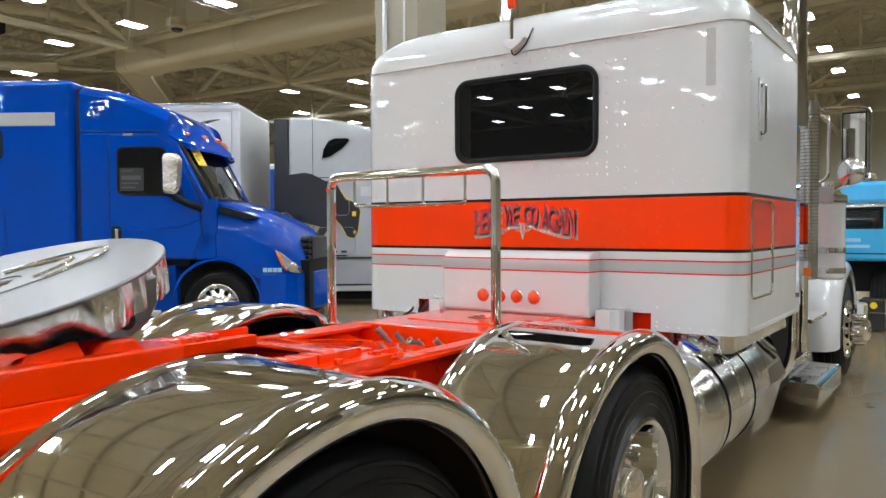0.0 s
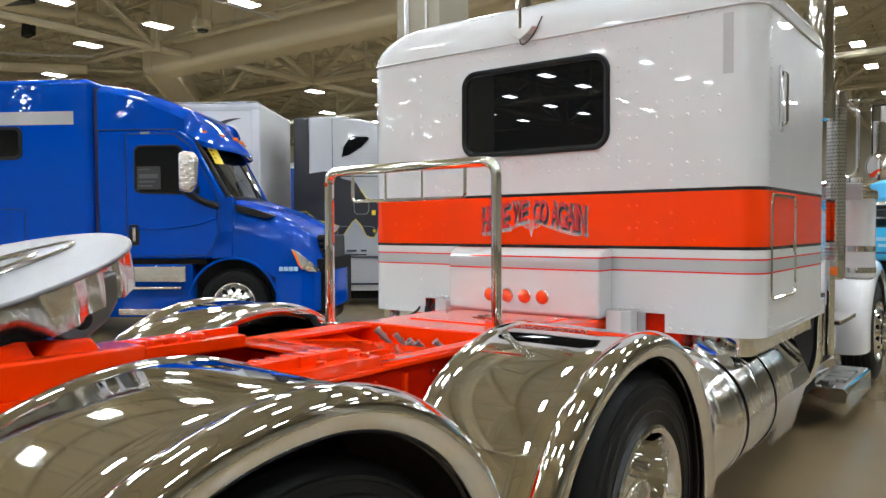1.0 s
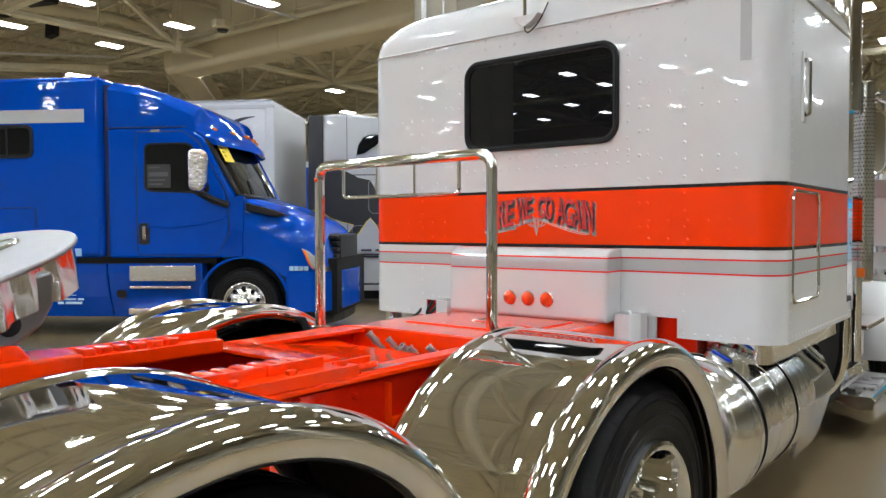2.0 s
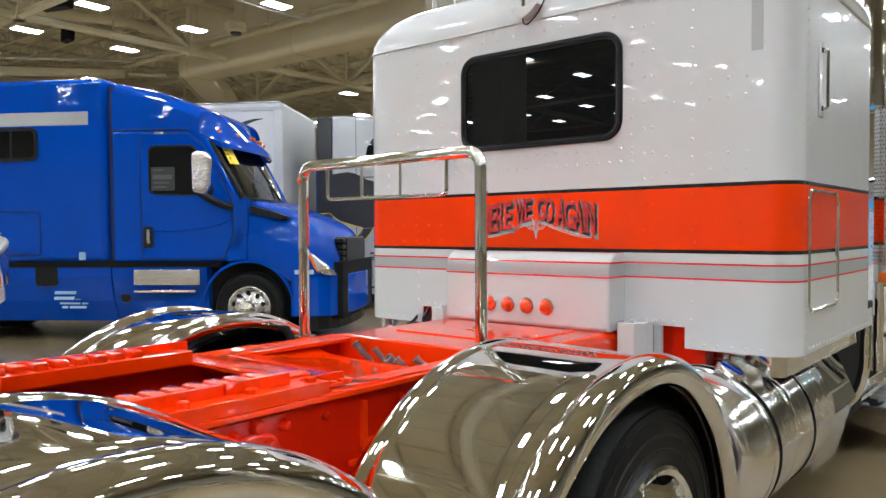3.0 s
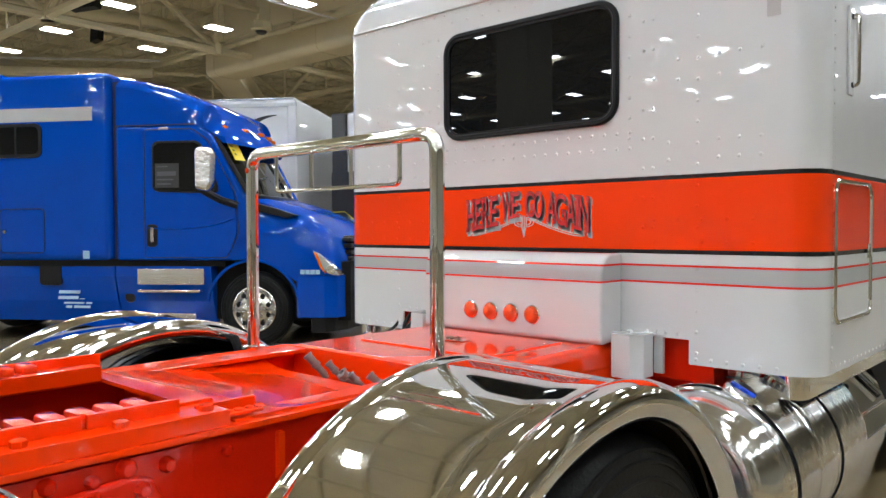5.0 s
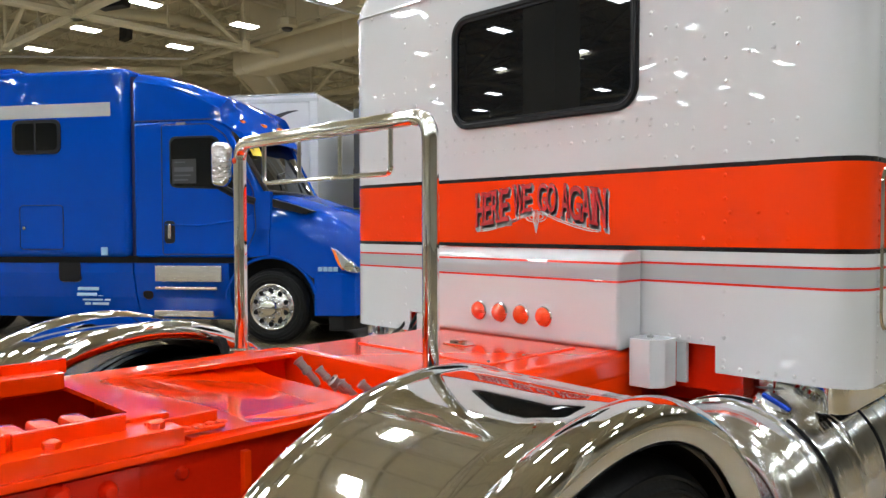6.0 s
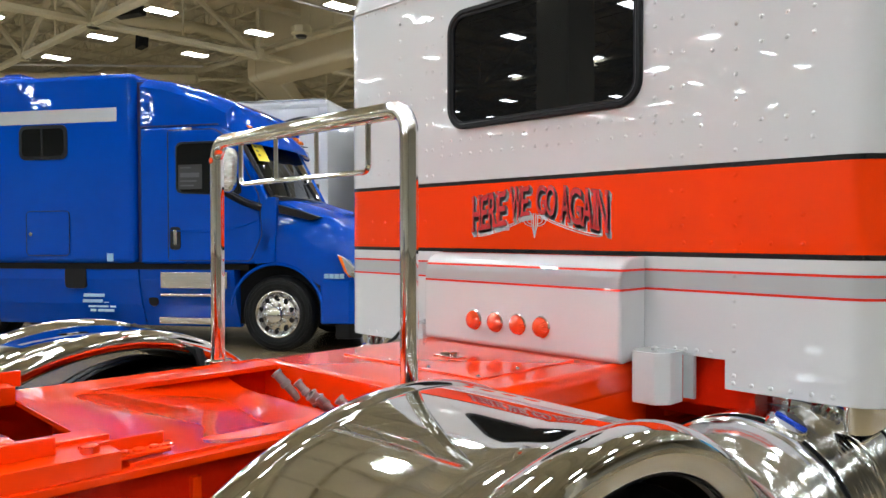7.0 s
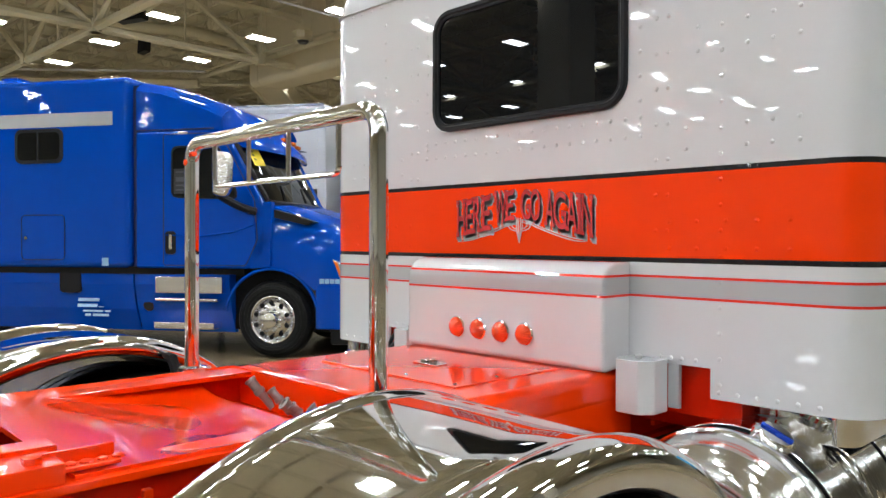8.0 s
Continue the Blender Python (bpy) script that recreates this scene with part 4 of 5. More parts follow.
    part("hanger_bar", tube(rounded([(-0.357, y, top_z), (-0.357, y, 1.7), (0.333, y, 1.7), (0.333, y, top_z)], 0.025), 0.008, 10), M_STEEL, hr)
    for x in (-0.137, 0.088):
        part("hanger_drop", cyl((x, y, top_z), (x, y, 1.7), 0.007, 10), M_STEEL, hr)
    part("end_marker", dome(0.012, 0.006, (-0.525, y - 0.023, 1.79), (0, -1, 0), 10), M_LENS, hr, "small red reflector")
    for x in (-0.525, 0.501):
        part("foot", lathe([(0.05, 0), (0.05, 0.012), (0.026, 0.016), (0.026, 0.04)], "z", (x, y, 1.07), 18), M_CHROME, hr)


def build_fifth_wheel():
    """A greased coupling plate tipped on its red pedestal."""
    t = part("fifth_wheel_base", rbox(-0.46, 0.46, -3.6, -2.72, 1.086, 1.17, 0.012), M_RED, TRUCK, "red slider base of the coupling plate")
    for s in (1, -1):
        part("base_channel", rbox(min(s * 0.3, s * 0.455), max(s * 0.3, s * 0.455), -3.55, -2.75, 1.165, 1.258, 0.01, 3), M_RED, t)
        part("base_flange", rbox(min(s * 0.44, s * 0.52), max(s * 0.44, s * 0.52), -3.6, -2.9, 1.086, 1.13, 0.01), M_RED, t)
    for s in (1, -1):
        for y, top in ((-3.1, 1.318), (-2.93, 1.29)):
            part("pivot_bracket", prism([(y - 0.09, 1.24), (y + 0.09, 1.24), (y + 0.05, top), (y - 0.05, top)], min(s * 0.3, s * 0.42), max(s * 0.3, s * 0.42), 0.012, 3, "x"), M_RED, t)
    # plate outline: a disc with a V throat to the back
    pts = []
    for i in range(49):
        a = radians(-52 + 284 * i / 48)
        pts.append((0.47 * math.cos(a), 0.47 * math.sin(a)))
    pts += [(-0.2, -0.56), (-0.06, -0.12), (-0.05, 0.0), (0.0, 0.05), (0.05, 0.0), (0.06, -0.12), (0.2, -0.56)]
    plate = prism(pts, -0.014, 0.0, 0.006, 3, "z")
    m = pose(0, -3.056, 1.426, 16, 1.5, 0)
    p = part("coupling_plate", moved(plate, m), M_GREASE, TRUCK, "polished and greased coupling plate")
    # cast skirt: flat bays between swollen ribs, with a wavy lower edge
    n, rim_z, out, low = 140, -0.01, [], []
    for i in range(n):
        a = radians(-48 + 276 * i / (n - 1))
        bay = 0.5 + 0.5 * math.tanh(4 * math.sin(a * 9 + 0.6))
        rr = 0.457 + 0.011 * bay + 0.002 * math.sin(a * 31)
        out.append((rr * math.cos(a), rr * math.sin(a), rim_z))
        k = 0.97 + 0.008 * math.sin(a * 17)
        low.append((k * rr * math.cos(a), k * rr * math.sin(a), -0.105 - 0.012 * bay - 0.006 * math.sin(a * 4)))
    mid = [(x * 0.992, y * 0.992, (rim_z + z) / 2) for (x, y, _), (_, _, z) in zip(out, low)]
    rings = [out, mid, low, [(x * 0.96, y * 0.96, z + 0.004) for x, y, z in low], [(x * 0.96, y * 0.96, z) for x, y, z in out]]
    f = [(r * n + i, r * n + i + 1, r * n + n + i + 1, r * n + n + i) for r in range(4) for i in range(n - 1)]
    part("plate_skirt", moved(mesh_of("s", sum(rings, []), f), m), M_CASTING, p, "bright cast skirt below the plate", 50)
    # polished rise round the throat, with two ridges
    arch = [(0.125 * math.cos(t) * (1 - 0.25 * math.sin(t)), 0.08 + 0.27 * math.sin(t)) for t in (math.pi * i / 24 for i in range(25))]
    boss = [(0.13, -0.1)] + arch + [(-0.13, -0.1), (-0.066, -0.1), (-0.055, 0.02), (-0.03, 0.065), (0, 0.075), (0.03, 0.065), (0.055, 0.02), (0.066, -0.1)]
    jr = part("jaw_rise", moved(prism(boss, -0.002, 0.004, 0.003, 2, "z"), m), M_GREASE, p, "polished rise round the throat")
    part("outer_ridge", moved(tube([(x, y, 0.003) for x, y in arch], 0.006, 8), m), M_STEEL, jr)
    part("inner_ridge", moved(tube([(x * 0.68, 0.02 + y * 0.62, 0.004) for x, y in arch], 0.007, 8), m), M_STEEL, jr)
    ribs = [rbox(x - 0.012, x + 0.012, -0.3, 0.28, -0.1, -0.03, 0.004) for x in (-0.25, -0.12, 0.12, 0.25)]
    part("plate_ribs", moved(join(*ribs), m), M_STEEL, p)
    for sx in (1, -1):
        ear = [(0.0, -0.03), (0.26, -0.03), (0.24, -0.11), (0.2, -0.15), (0.13, -0.175), (0.09, -0.17), (0.03, -0.11)]
        part("pivot_ear", moved(prism(ear, min(sx * 0.35, sx * 0.4), max(sx * 0.35, sx * 0.4), 0.01, 3, "x"), m), M_GREASE, p)
        part("pivot_bush", moved(lathe([(0.026, 0.0), (0.026, 0.008), (0.014, 0.01), (0.0, 0.01)], "x", (0.4, 0.13, -0.12), 24), m @ Matrix.Diagonal((sx, 1, 1, 1))), M_RUBBER, p)


def build_side():
    """Fuel tanks, steps, stacks, cab, hood and fenders ahead of the sleeper."""
    for s in (1, -1):
        prof = [(0.0, -0.285), (0.19, -0.283), (0.215, -0.282), (0.222, -0.29), (0.235, -0.292), (0.265, -0.28), (0.295, -0.258), (0.317, -0.225), (0.33, -0.185), (0.335, -0.14), (0.335, 0.8), (0.32, 0.85), (0.2, 0.88), (0, 0.88)]
        tk = part("fuel_tank", lathe(prof, "y", (s * 0.93, 0, 0.62), 56), M_TANK, TRUCK, "round polished fuel tank")
        part("tank_band", lathe([(0.334, 0.15), (0.339, 0.155), (0.339, 0.2), (0.334, 0.205)], "y", (s * 0.93, 0, 0.62), 56, True), M_TANK, tk)
        for y in (-0.06, 0.46):
            part("tank_strap", lathe([(0.336, y - 0.028), (0.342, y - 0.025), (0.342, y + 0.025), (0.336, y + 0.028)], "y", (s * 0.93, 0, 0.62), 56, True), M_TANK, tk)
            part("strap_liner", lathe([(0.3345, y - 0.036), (0.3405, y - 0.036), (0.3405, y - 0.029), (0.3345, y - 0.029)], "y", (s * 0.93, 0, 0.62), 56, True), M_DARK, tk)
        for y, rr in ((-0.15, 0.337),):
            part("end_ring", lathe([(rr - 0.004, y - 0.012), (rr + 0.004, y - 0.008), (rr + 0.005, y + 0.004), (rr - 0.004, y + 0.012)], "y", (s * 0.93, 0, 0.62), 56, True), M_TANK, tk)
        q = pose(s * 1.035, -0.07, 0.92, 6, s * 30, 0)
        cap = lathe([(0.072, -0.03), (0.072, -0.014), (0.062, -0.01), (0.062, 0.03), (0.054, 0.036), (0.05, 0.044), (0, 0.044)], "z", seg=72)
        for v in cap.verts:
            if 0.06 < v.co.xy.length < 0.065:
                k = 1 + 0.06 * math.cos(18 * math.atan2(v.co.y, v.co.x))
                v.co.x, v.co.y = v.co.x * k, v.co.y * k
        capo = part("tank_cap", moved(cap, q), M_STEEL, tk, "finned fuel cap with blue anodised grip")
        grip = moved(rbox(-0.05, 0.05, -0.009, 0.009, 0.042, 0.052, 0.004), Matrix.Rotation(radians(s * 12), 4, "Z"))
        lugs = [rbox(-0.01, 0.01, -0.074, -0.058, -0.018, 0.01, 0.004), rbox(0.058, 0.076, -0.01, 0.01, -0.02, 0.008, 0.004)]
        part("cap_grip", moved(join(grip, *lugs), q), M_BLUECAP, capo, "blue anodised grip")
        part("vent_hose", tube(rounded([(s * 0.98, 0.1, 0.96), (s * 1.03, 0.14, 0.97), (s * 1.2, 0.16, 0.86), (s * 1.26, 0.18, 0.7)], 0.05), 0.004, 8), M_STEEL, tk)
        # faceted panel behind the tank, battery box and steps
        fp = part("faceted_panel", prism([(s * x, z) for x, z in ((1.06, 0.86), (1.085, 0.86), (1.21, 0.575), (1.185, 0.575))], 0.93, 1.55, 0.003), M_CHROME, TRUCK, "faceted polished panel beside the tank")
        part("lower_facet", prism([(s * x, z) for x, z in ((1.185, 0.57), (1.21, 0.57), (1.12, 0.25), (1.095, 0.25))], 0.93, 1.45, 0.003), M_STEP, fp)
        part("facet_lip", tube([(s * 1.075, 0.925, 0.865), (s * 1.2, 0.925, 0.578)], 0.009, 10), M_STEEL, fp)
        part("facet_fold", tube([(s * 1.168, 0.935, 0.665), (s * 1.168, 1.545, 0.665)], 0.007, 8), M_STEEL, fp)
        part("facet_bracket", rbox(min(s * 0.9, s * 1.13), max(s * 0.9, s * 1.13), 1.0, 1.04, 0.3, 0.82, 0.01), M_DARK, fp)
        # two dark boxes added to draw the shaded void behind the trim
        part("side_shade_box", rbox(min(s * 0.6, s * 0.9), max(s * 0.6, s * 0.9), 1.06, 3.9, 0.3, 0.95, 0.03, 3), M_DARK, TRUCK)
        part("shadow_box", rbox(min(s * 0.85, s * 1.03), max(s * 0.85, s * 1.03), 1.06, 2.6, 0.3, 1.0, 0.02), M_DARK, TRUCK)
        part("cab_skirt", prism([(2.62, 0.95), (2.62, 0.44), (2.68, 0.4), (2.9, 0.4), (2.9, 0.95)], min(s * 0.98, s * 1.02), max(s * 0.98, s * 1.02), 0.01, 2, "x"), M_CHROME, TRUCK, "polished skirt under the cab")
        st = part("step_box", join(prism([(0.95, 0.4), (0.98, 0.42), (1.0, 0.335), (1.25, 0.335), (1.275, 0.31), (1.275, 0.16), (1.25, 0.14), (0.98, 0.2)] if s > 0 else [(-0.95, 0.4), (-0.98, 0.42), (-1.0, 0.335), (-1.25, 0.335), (-1.275, 0.31), (-1.275, 0.16), (-1.25, 0.14), (-0.98, 0.2)], 2.5, 3.6, 0.008)), M_CHROME, TRUCK, "polished step box")
        part("tread_plate", rbox(min(s * 1.04, s * 1.21), max(s * 1.04, s * 1.21), 2.8, 3.5, 0.334, 0.346, 0.004), M_ALU, st)
        part("upper_step", join(rbox(min(s * 1.0, s * 1.2), max(s * 1.0, s * 1.2), 2.62, 3.3, 0.8, 0.84, 0.01), rbox(min(s * 0.98, s * 1.02), max(s * 0.98, s * 1.02), 2.62, 3.5, 0.5, 0.84, 0.01)), M_STEEL, TRUCK, "polished upper step panel")
        for i in range(4):
            part("step_slot", rbox(min(s * 1.019, s * 1.026), max(s * 1.019, s * 1.026), 2.7 + 0.27 * i, 2.82 + 0.27 * i, 0.7, 0.76, 0.002), M_DARK, TRUCK)
        # exhaust stack and perforated shield
        stk = part("exhaust_pipe", cyl((s * 1.19, 1.86, 2.3), (s * 1.19, 1.86, 4.3), 0.085, 28), M_CHROME, TRUCK, "tall chrome exhaust stack")
        muf = part("muffler_shield", lathe([(0.045, 1.2), (0.062, 1.21), (0.062, 2.49), (0.058, 2.5), (0.04, 2.5)], "z", (s * 1.27, 1.98, 0), 36), M_STEEL, stk, "perforated chrome muffler shield")
        dots = []
        for i in range(44 if s > 0 else 2):
            for j in range(20):
                a = 2 * math.pi * (j + 0.5 * (i % 2)) / 20
                cx, cy = s * 1.27, 1.98
                dots.append(cyl((cx + 0.0612 * math.cos(a), cy + 0.0612 * math.sin(a), 1.34 + 0.0245 * i), (cx + 0.0625 * math.cos(a), cy + 0.0625 * math.sin(a), 1.34 + 0.0245 * i), 0.0045, 5))
        if s > 0:
            tagged(part("perforation_field", join(*dots), M_CHARCOAL, muf, flat=False), kind="stuff")
        part("stack_elbow", cyl((s * 1.27, 1.8, 1.24), (s * 1.27, 1.8, 0.7), 0.03, 18, None, 0.006), M_CHROME, stk)
        part("cab_corner_trim", tube(rounded([(s * 1.205, 1.81, 1.02), (s * 1.2, 1.81, 0.68), (s * 1.13, 1.83, 0.48), (s * 0.9, 1.9, 0.36)], 0.12), 0.032, 16), M_CHROME, TRUCK, "bowed polished trim at the cab's lower corner")
        part("shield_reflector", rbox(s * 1.27 - 0.02, s * 1.27 + 0.03, 1.89, 1.905, 1.23, 1.29, 0.004), M_AMBER, stk)
        # air cleaner canister
        ac = part("air_cleaner", lathe([(0.10, 1.12), (0.125, 1.14), (0.125, 1.78), (0.12, 1.8), (0, 1.8)], "z", (s * 1.2, 3.4, 0), 32), M_WHITE, TRUCK, "white air cleaner canister")
        part("cleaner_cap", lathe([(0.14, 1.8), (0.145, 1.82), (0.14, 1.86), (0.08, 1.89), (0.07, 1.93), (0.1, 1.94), (0.1, 1.98), (0, 1.99)], "z", (s * 1.2, 3.4, 0), 32), M_CHROME, ac, "chrome rain cap")
        for z in (1.2, 1.38):
            part("cleaner_band", lathe([(0.126, z - 0.025), (0.131, z - 0.023), (0.131, z + 0.023), (0.126, z + 0.025)], "z", (s * 1.2, 3.4, 0), 32, True), M_CHROME, ac)
        # door mirror
        mi = part("door_mirror", rbox(s * 1.44 - 0.1, s * 1.44 + 0.1, 2.95, 3.03, 1.97, 2.54, 0.035, 4), M_CHROME, TRUCK, "tall chrome door mirror")
        part("mirror_seal", rbox(s * 1.44 - 0.092, s * 1.44 + 0.092, 2.944, 2.956, 1.985, 2.525, 0.005), M_BLACK, mi)
        part("mirror_glass", rbox(s * 1.44 - 0.08, s * 1.44 + 0.08, 2.94, 2.946, 2.0, 2.51, 0), M_CHROME, mi)
        part("mirror_arm", tube(rounded([(s * 0.95, 2.95, 2.57), (s * 1.44, 2.99, 2.575), (s * 1.55, 2.99, 2.55), (s * 1.55, 2.99, 2.0), (s * 1.3, 2.95, 1.9)], 0.05), 0.015, 10), M_CHROME, mi)
        part("mirror_loop", tube(rounded([(s * 0.95, 2.97, 2.53), (s * 1.25, 2.97, 2.53), (s * 1.25, 2.97, 1.98), (s * 0.95, 2.97, 1.9)], 0.08), 0.015, 10), M_CHROME, mi)
        sp = part("spot_mirror", lathe([(0.105, 2.925), (0.112, 2.93), (0.112, 2.945), (0.08, 2.97), (0, 2.98)], "y", (s * 1.42, 0, 2.04), 32), M_STEEL, mi)
        part("spot_glass", lathe([(0.0, 2.905), (0.06, 2.912), (0.105, 2.93)], "y", (s * 1.42, 0, 2.04), 32), M_CHROME, sp)
        part("mirror_lamp", lathe([(0.0, 1.96), (0.03, 1.965), (0.045, 1.99), (0.03, 2.02), (0, 2.025)], "z", (s * 1.56, 2.99, 0), 16), M_CHROME, mi)
        part("vent_badge", rbox(min(s * 0.9, s * 1.28), max(s * 0.9, s * 1.28), 3.02, 3.05, 1.78, 1.92, 0.01), M_ALU, mi)
        # front fender
        cyw, czw = 4.82, 0.55
        prof = [(0.62, 0.66), (0.74, 0.715), (0.98, 0.725), (1.09, 0.71), (1.16, 0.665), (1.185, 0.6), (1.185, 0.55), (1.165, 0.545), (1.16, 0.6), (1.13, 0.655), (1.07, 0.69), (0.98, 0.705), (0.74, 0.695)]
        rings = []
        for i in range(41):
            a = radians(-5 + 200 * i / 40)
            rr = 1.0 + (0.12 if i > 20 else 0.0) * ((i - 20) / 20)
            rings.append([(s * x, cyw + r * rr * math.cos(a), czw + r * math.sin(a)) for x, r in prof])
        part("front_fender", loft(rings), M_WHITE, TRUCK, "white swept front fender", 50)
    # cab and hood, mostly hidden by the sleeper
    part("cab", prism([(1.62, 0.95), (3.1, 0.95), (3.1, 1.9), (2.9, 2.6), (2.7, 2.72), (1.62, 2.74)], -0.92, 0.92, 0.06, 3, "x"), M_SLEEPER, TRUCK, "white cab with red band")
    part("hood", prism([(3.08, 0.9), (5.5, 0.9), (5.55, 1.7), (5.3, 1.76), (3.08, 1.92)], -0.62, 0.62, 0.08, 4, "x"), M_WHITE, TRUCK, "long white hood")
    part("grille_shell", rbox(-0.6, 0.6, 5.5, 5.68, 0.75, 1.72, 0.05, 3), M_CHROME, TRUCK)
    part("bumper", rbox(-1.25, 1.25, 5.72, 5.84, 0.2, 0.72, 0.03, 3), M_CHROME, TRUCK, "wide chrome bumper")


build_sleeper()
build_lettering()
build_axles()
build_chassis()
build_fifth_wheel()
build_side()


# ---- the blue sleeper truck: local x forward, local y away from the show truck ----
def build_blue():
    T = thing("blue_truck", "glossy blue highway sleeper truck with chrome wheels and yellow windscreen tag", "truck", (-6.66, 2.88, 0), 34)
    box = part("sleeper_box", rbox(-5.6, -2.06, 0, 2.5, 1.17, 3.78, 0.09, 5), M_BLUE, T, "tall blue sleeper box")
    part("roof_trim", join(rbox(-5.4, -2.3, 0.3, 0.5, 3.775, 3.82, 0.015), rbox(-3.6, -3.2, 0.9, 1.4, 3.775, 3.9, 0.04, 3)), M_BLUE, box)
    part("roof_vent", join(rbox(-4.6, -4.1, 0.35, 0.9, 3.77, 3.9, 0.05, 3), rbox(-4.5, -4.2, 0.45, 0.8, 3.9, 3.95, 0.03)), M_BLUE, box)
    part("roof_marker", join(*[rbox(x, x + 0.12, 0.2, 0.27, 3.775, 3.83, 0.02, 3) for x in (-2.75, -2.5)]), M_STEEL, box)
    part("reflective_stripe", rbox(-5.3, -2.31, -0.004, 0.004, 3.12, 3.31, 0.001), M_GREYTAPE, box, "grey reflective stripe")
    part("gap_gasket", rbox(-2.08, -1.96, 0.12, 2.38, 1.2, 3.64, 0), M_DARK, box)
    w = part("bunk_window", prism(flat_rect(-3.85, -3.08, 2.62, 3.1, 0.1), -0.018, 0.01, 0.005), M_BLACK, T, "black framed bunk window")
    part("pane", prism(flat_rect(-3.8, -3.13, 2.67, 3.05, 0.07), -0.022, -0.012, 0), M_GLASS, w)
    part("window_bar", rbox(-3.49, -3.46, -0.026, -0.012, 2.67, 3.05, 0.003), M_BLACK, w)
    h = part("locker_door", rbox(-3.74, -3.07, -0.009, 0.01, 1.29, 1.89, 0.008), M_BLUE, T, "flush blue locker door")
    part("locker_seam", tube([(x, -0.009, z) for x, z, _ in ring_rect(-3.75, -3.06, 1.28, 1.9, 0, 0.06, 5)], 0.006, 6, True), M_BLUEDARK, h)
    part("locker_latch", lathe([(0.0, -0.02), (0.025, -0.018), (0.03, 0.0)], "y", (-3.68, 0, 1.58), 14), M_STEEL, h)
    part("info_sticker", rbox(-2.48, -2.38, -0.004, 0.004, 1.2, 1.31, 0.001), M_PALE, box)
    # lower body
    sk = part("side_skirt", join(*[prism([(0.09, 1.145), (0.07, 1.125), (0.074, 0.95), (0.15, 0.6), (0.26, 0.3), (0.34, 0.3), (0.34, 1.145)], a, b, 0.008, 2, "x") for a, b in ((-5.6, -2.05), (-2.03, -0.62))]), M_BLUE, T, "blue lower side skirt")
    part("underbody", rbox(-5.6, 1.3, 0.25, 2.25, 0.35, 1.15, 0), M_DARK, T)
    # dark strip that draws the shade between sleeper box and skirt
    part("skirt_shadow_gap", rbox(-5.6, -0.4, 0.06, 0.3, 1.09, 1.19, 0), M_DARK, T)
    part("vent_pocket", prism(flat_rect(-3.2, -2.86, 0.82, 1.12, 0.06), 0.06, 0.12, 0.006), M_BLACK, sk)
    part("filler_cap", lathe([(0.0, -0.0), (0.075, 0.005), (0.085, 0.03)], "y", (-1.86, 0.125, 0.66), 20), M_BLACK, sk)
    for x0, x1, z0, z1 in ((-1.66, -0.68, 0.84, 1.06), (-1.66, -0.75, 0.73, 0.77), (-1.68, -0.8, 0.36, 0.45)):
        part("cab_step", rbox(x0, x1, -0.02, 0.24, z0, z1, 0.012), M_STEP, sk, "polished step")
    rows = [(-2.76, -2.64, 0.935, 0.965), (-2.62, -2.42, 0.935, 0.965), (-2.84, -2.32, 0.8, 0.855), (-2.95, -2.25, 0.757, 0.763), (-2.93, -2.6, 0.68, 0.725), (-2.93, -2.62, 0.6, 0.645), (-2.6, -2.52, 0.6, 0.61), (-2.83, -2.52, 0.535, 0.56), (-2.49, -2.4, 0.535, 0.56), (-2.79, -2.7, 0.475, 0.51), (-2.67, -2.42, 0.475, 0.51)]
    bars(rows, "door_lettering", sk, M_PALE, lambda bm: moved(bm, Matrix.Translation((0, 0.113, 0.02)) @ pose(0, 0, 0.75, -11.8, 0, 0) @ Matrix.Translation((0, 0, -0.75))))
    # cab with raised door
    cab_poly = [(-1.97, 1.17), (-1.97, 3.03), (-0.75, 3.03), (-0.54, 2.88), (-0.1, 2.06), (0.0, 1.95), (0.0, 1.55), (-0.08, 1.32), (-0.3, 1.17)]
    cabo = part("cab", prism(cab_poly, 0.0, 2.2, 0.05, 4), M_BLUE, T, "blue cab")
    door = [(-1.53, 1.22), (-1.53, 2.96), (-0.86, 2.96), (-0.63, 2.8), (-0.24, 2.08), (-0.2, 1.55), (-0.3, 1.3), (-0.36, 1.22)]
    d = part("cab_door", prism(door, -0.014, 0.02, 0.01, 2), M_BLUE, T, "blue cab door")
    part("door_seam", tube(rounded([(x, -0.004, z) for x, z in [(-1.54, 1.4), (-1.54, 2.97), (-0.84, 2.97), (-0.61, 2.81), (-0.22, 2.08), (-0.18, 1.55), (-0.35, 1.21), (-1.54, 1.21), (-1.54, 1.4)]], 0.05), 0.008, 6), M_BLUEDARK, d)
    win = [(-1.42, 2.18), (-1.42, 2.74), (-1.39, 2.79), (-1.34, 2.81), (-0.8, 2.81), (-0.72, 2.78), (-0.67, 2.71), (-0.46, 2.19), (-0.46, 2.11), (-0.52, 2.08), (-1.32, 2.11), (-1.39, 2.13)]
    ww = part("door_window", prism(win, -0.022, 0.0, 0.012, 2), M_BLACK, d, "black window surround")
    inn = [(-1.39, 2.19), (-1.39, 2.73), (-1.33, 2.78), (-0.8, 2.78), (-0.74, 2.75), (-0.7, 2.69), (-0.5, 2.19), (-0.5, 2.13), (-0.54, 2.11), (-1.32, 2.14)]
    part("glass", prism(inn, -0.028, -0.015, 0.003, 1), M_GLASS, ww)
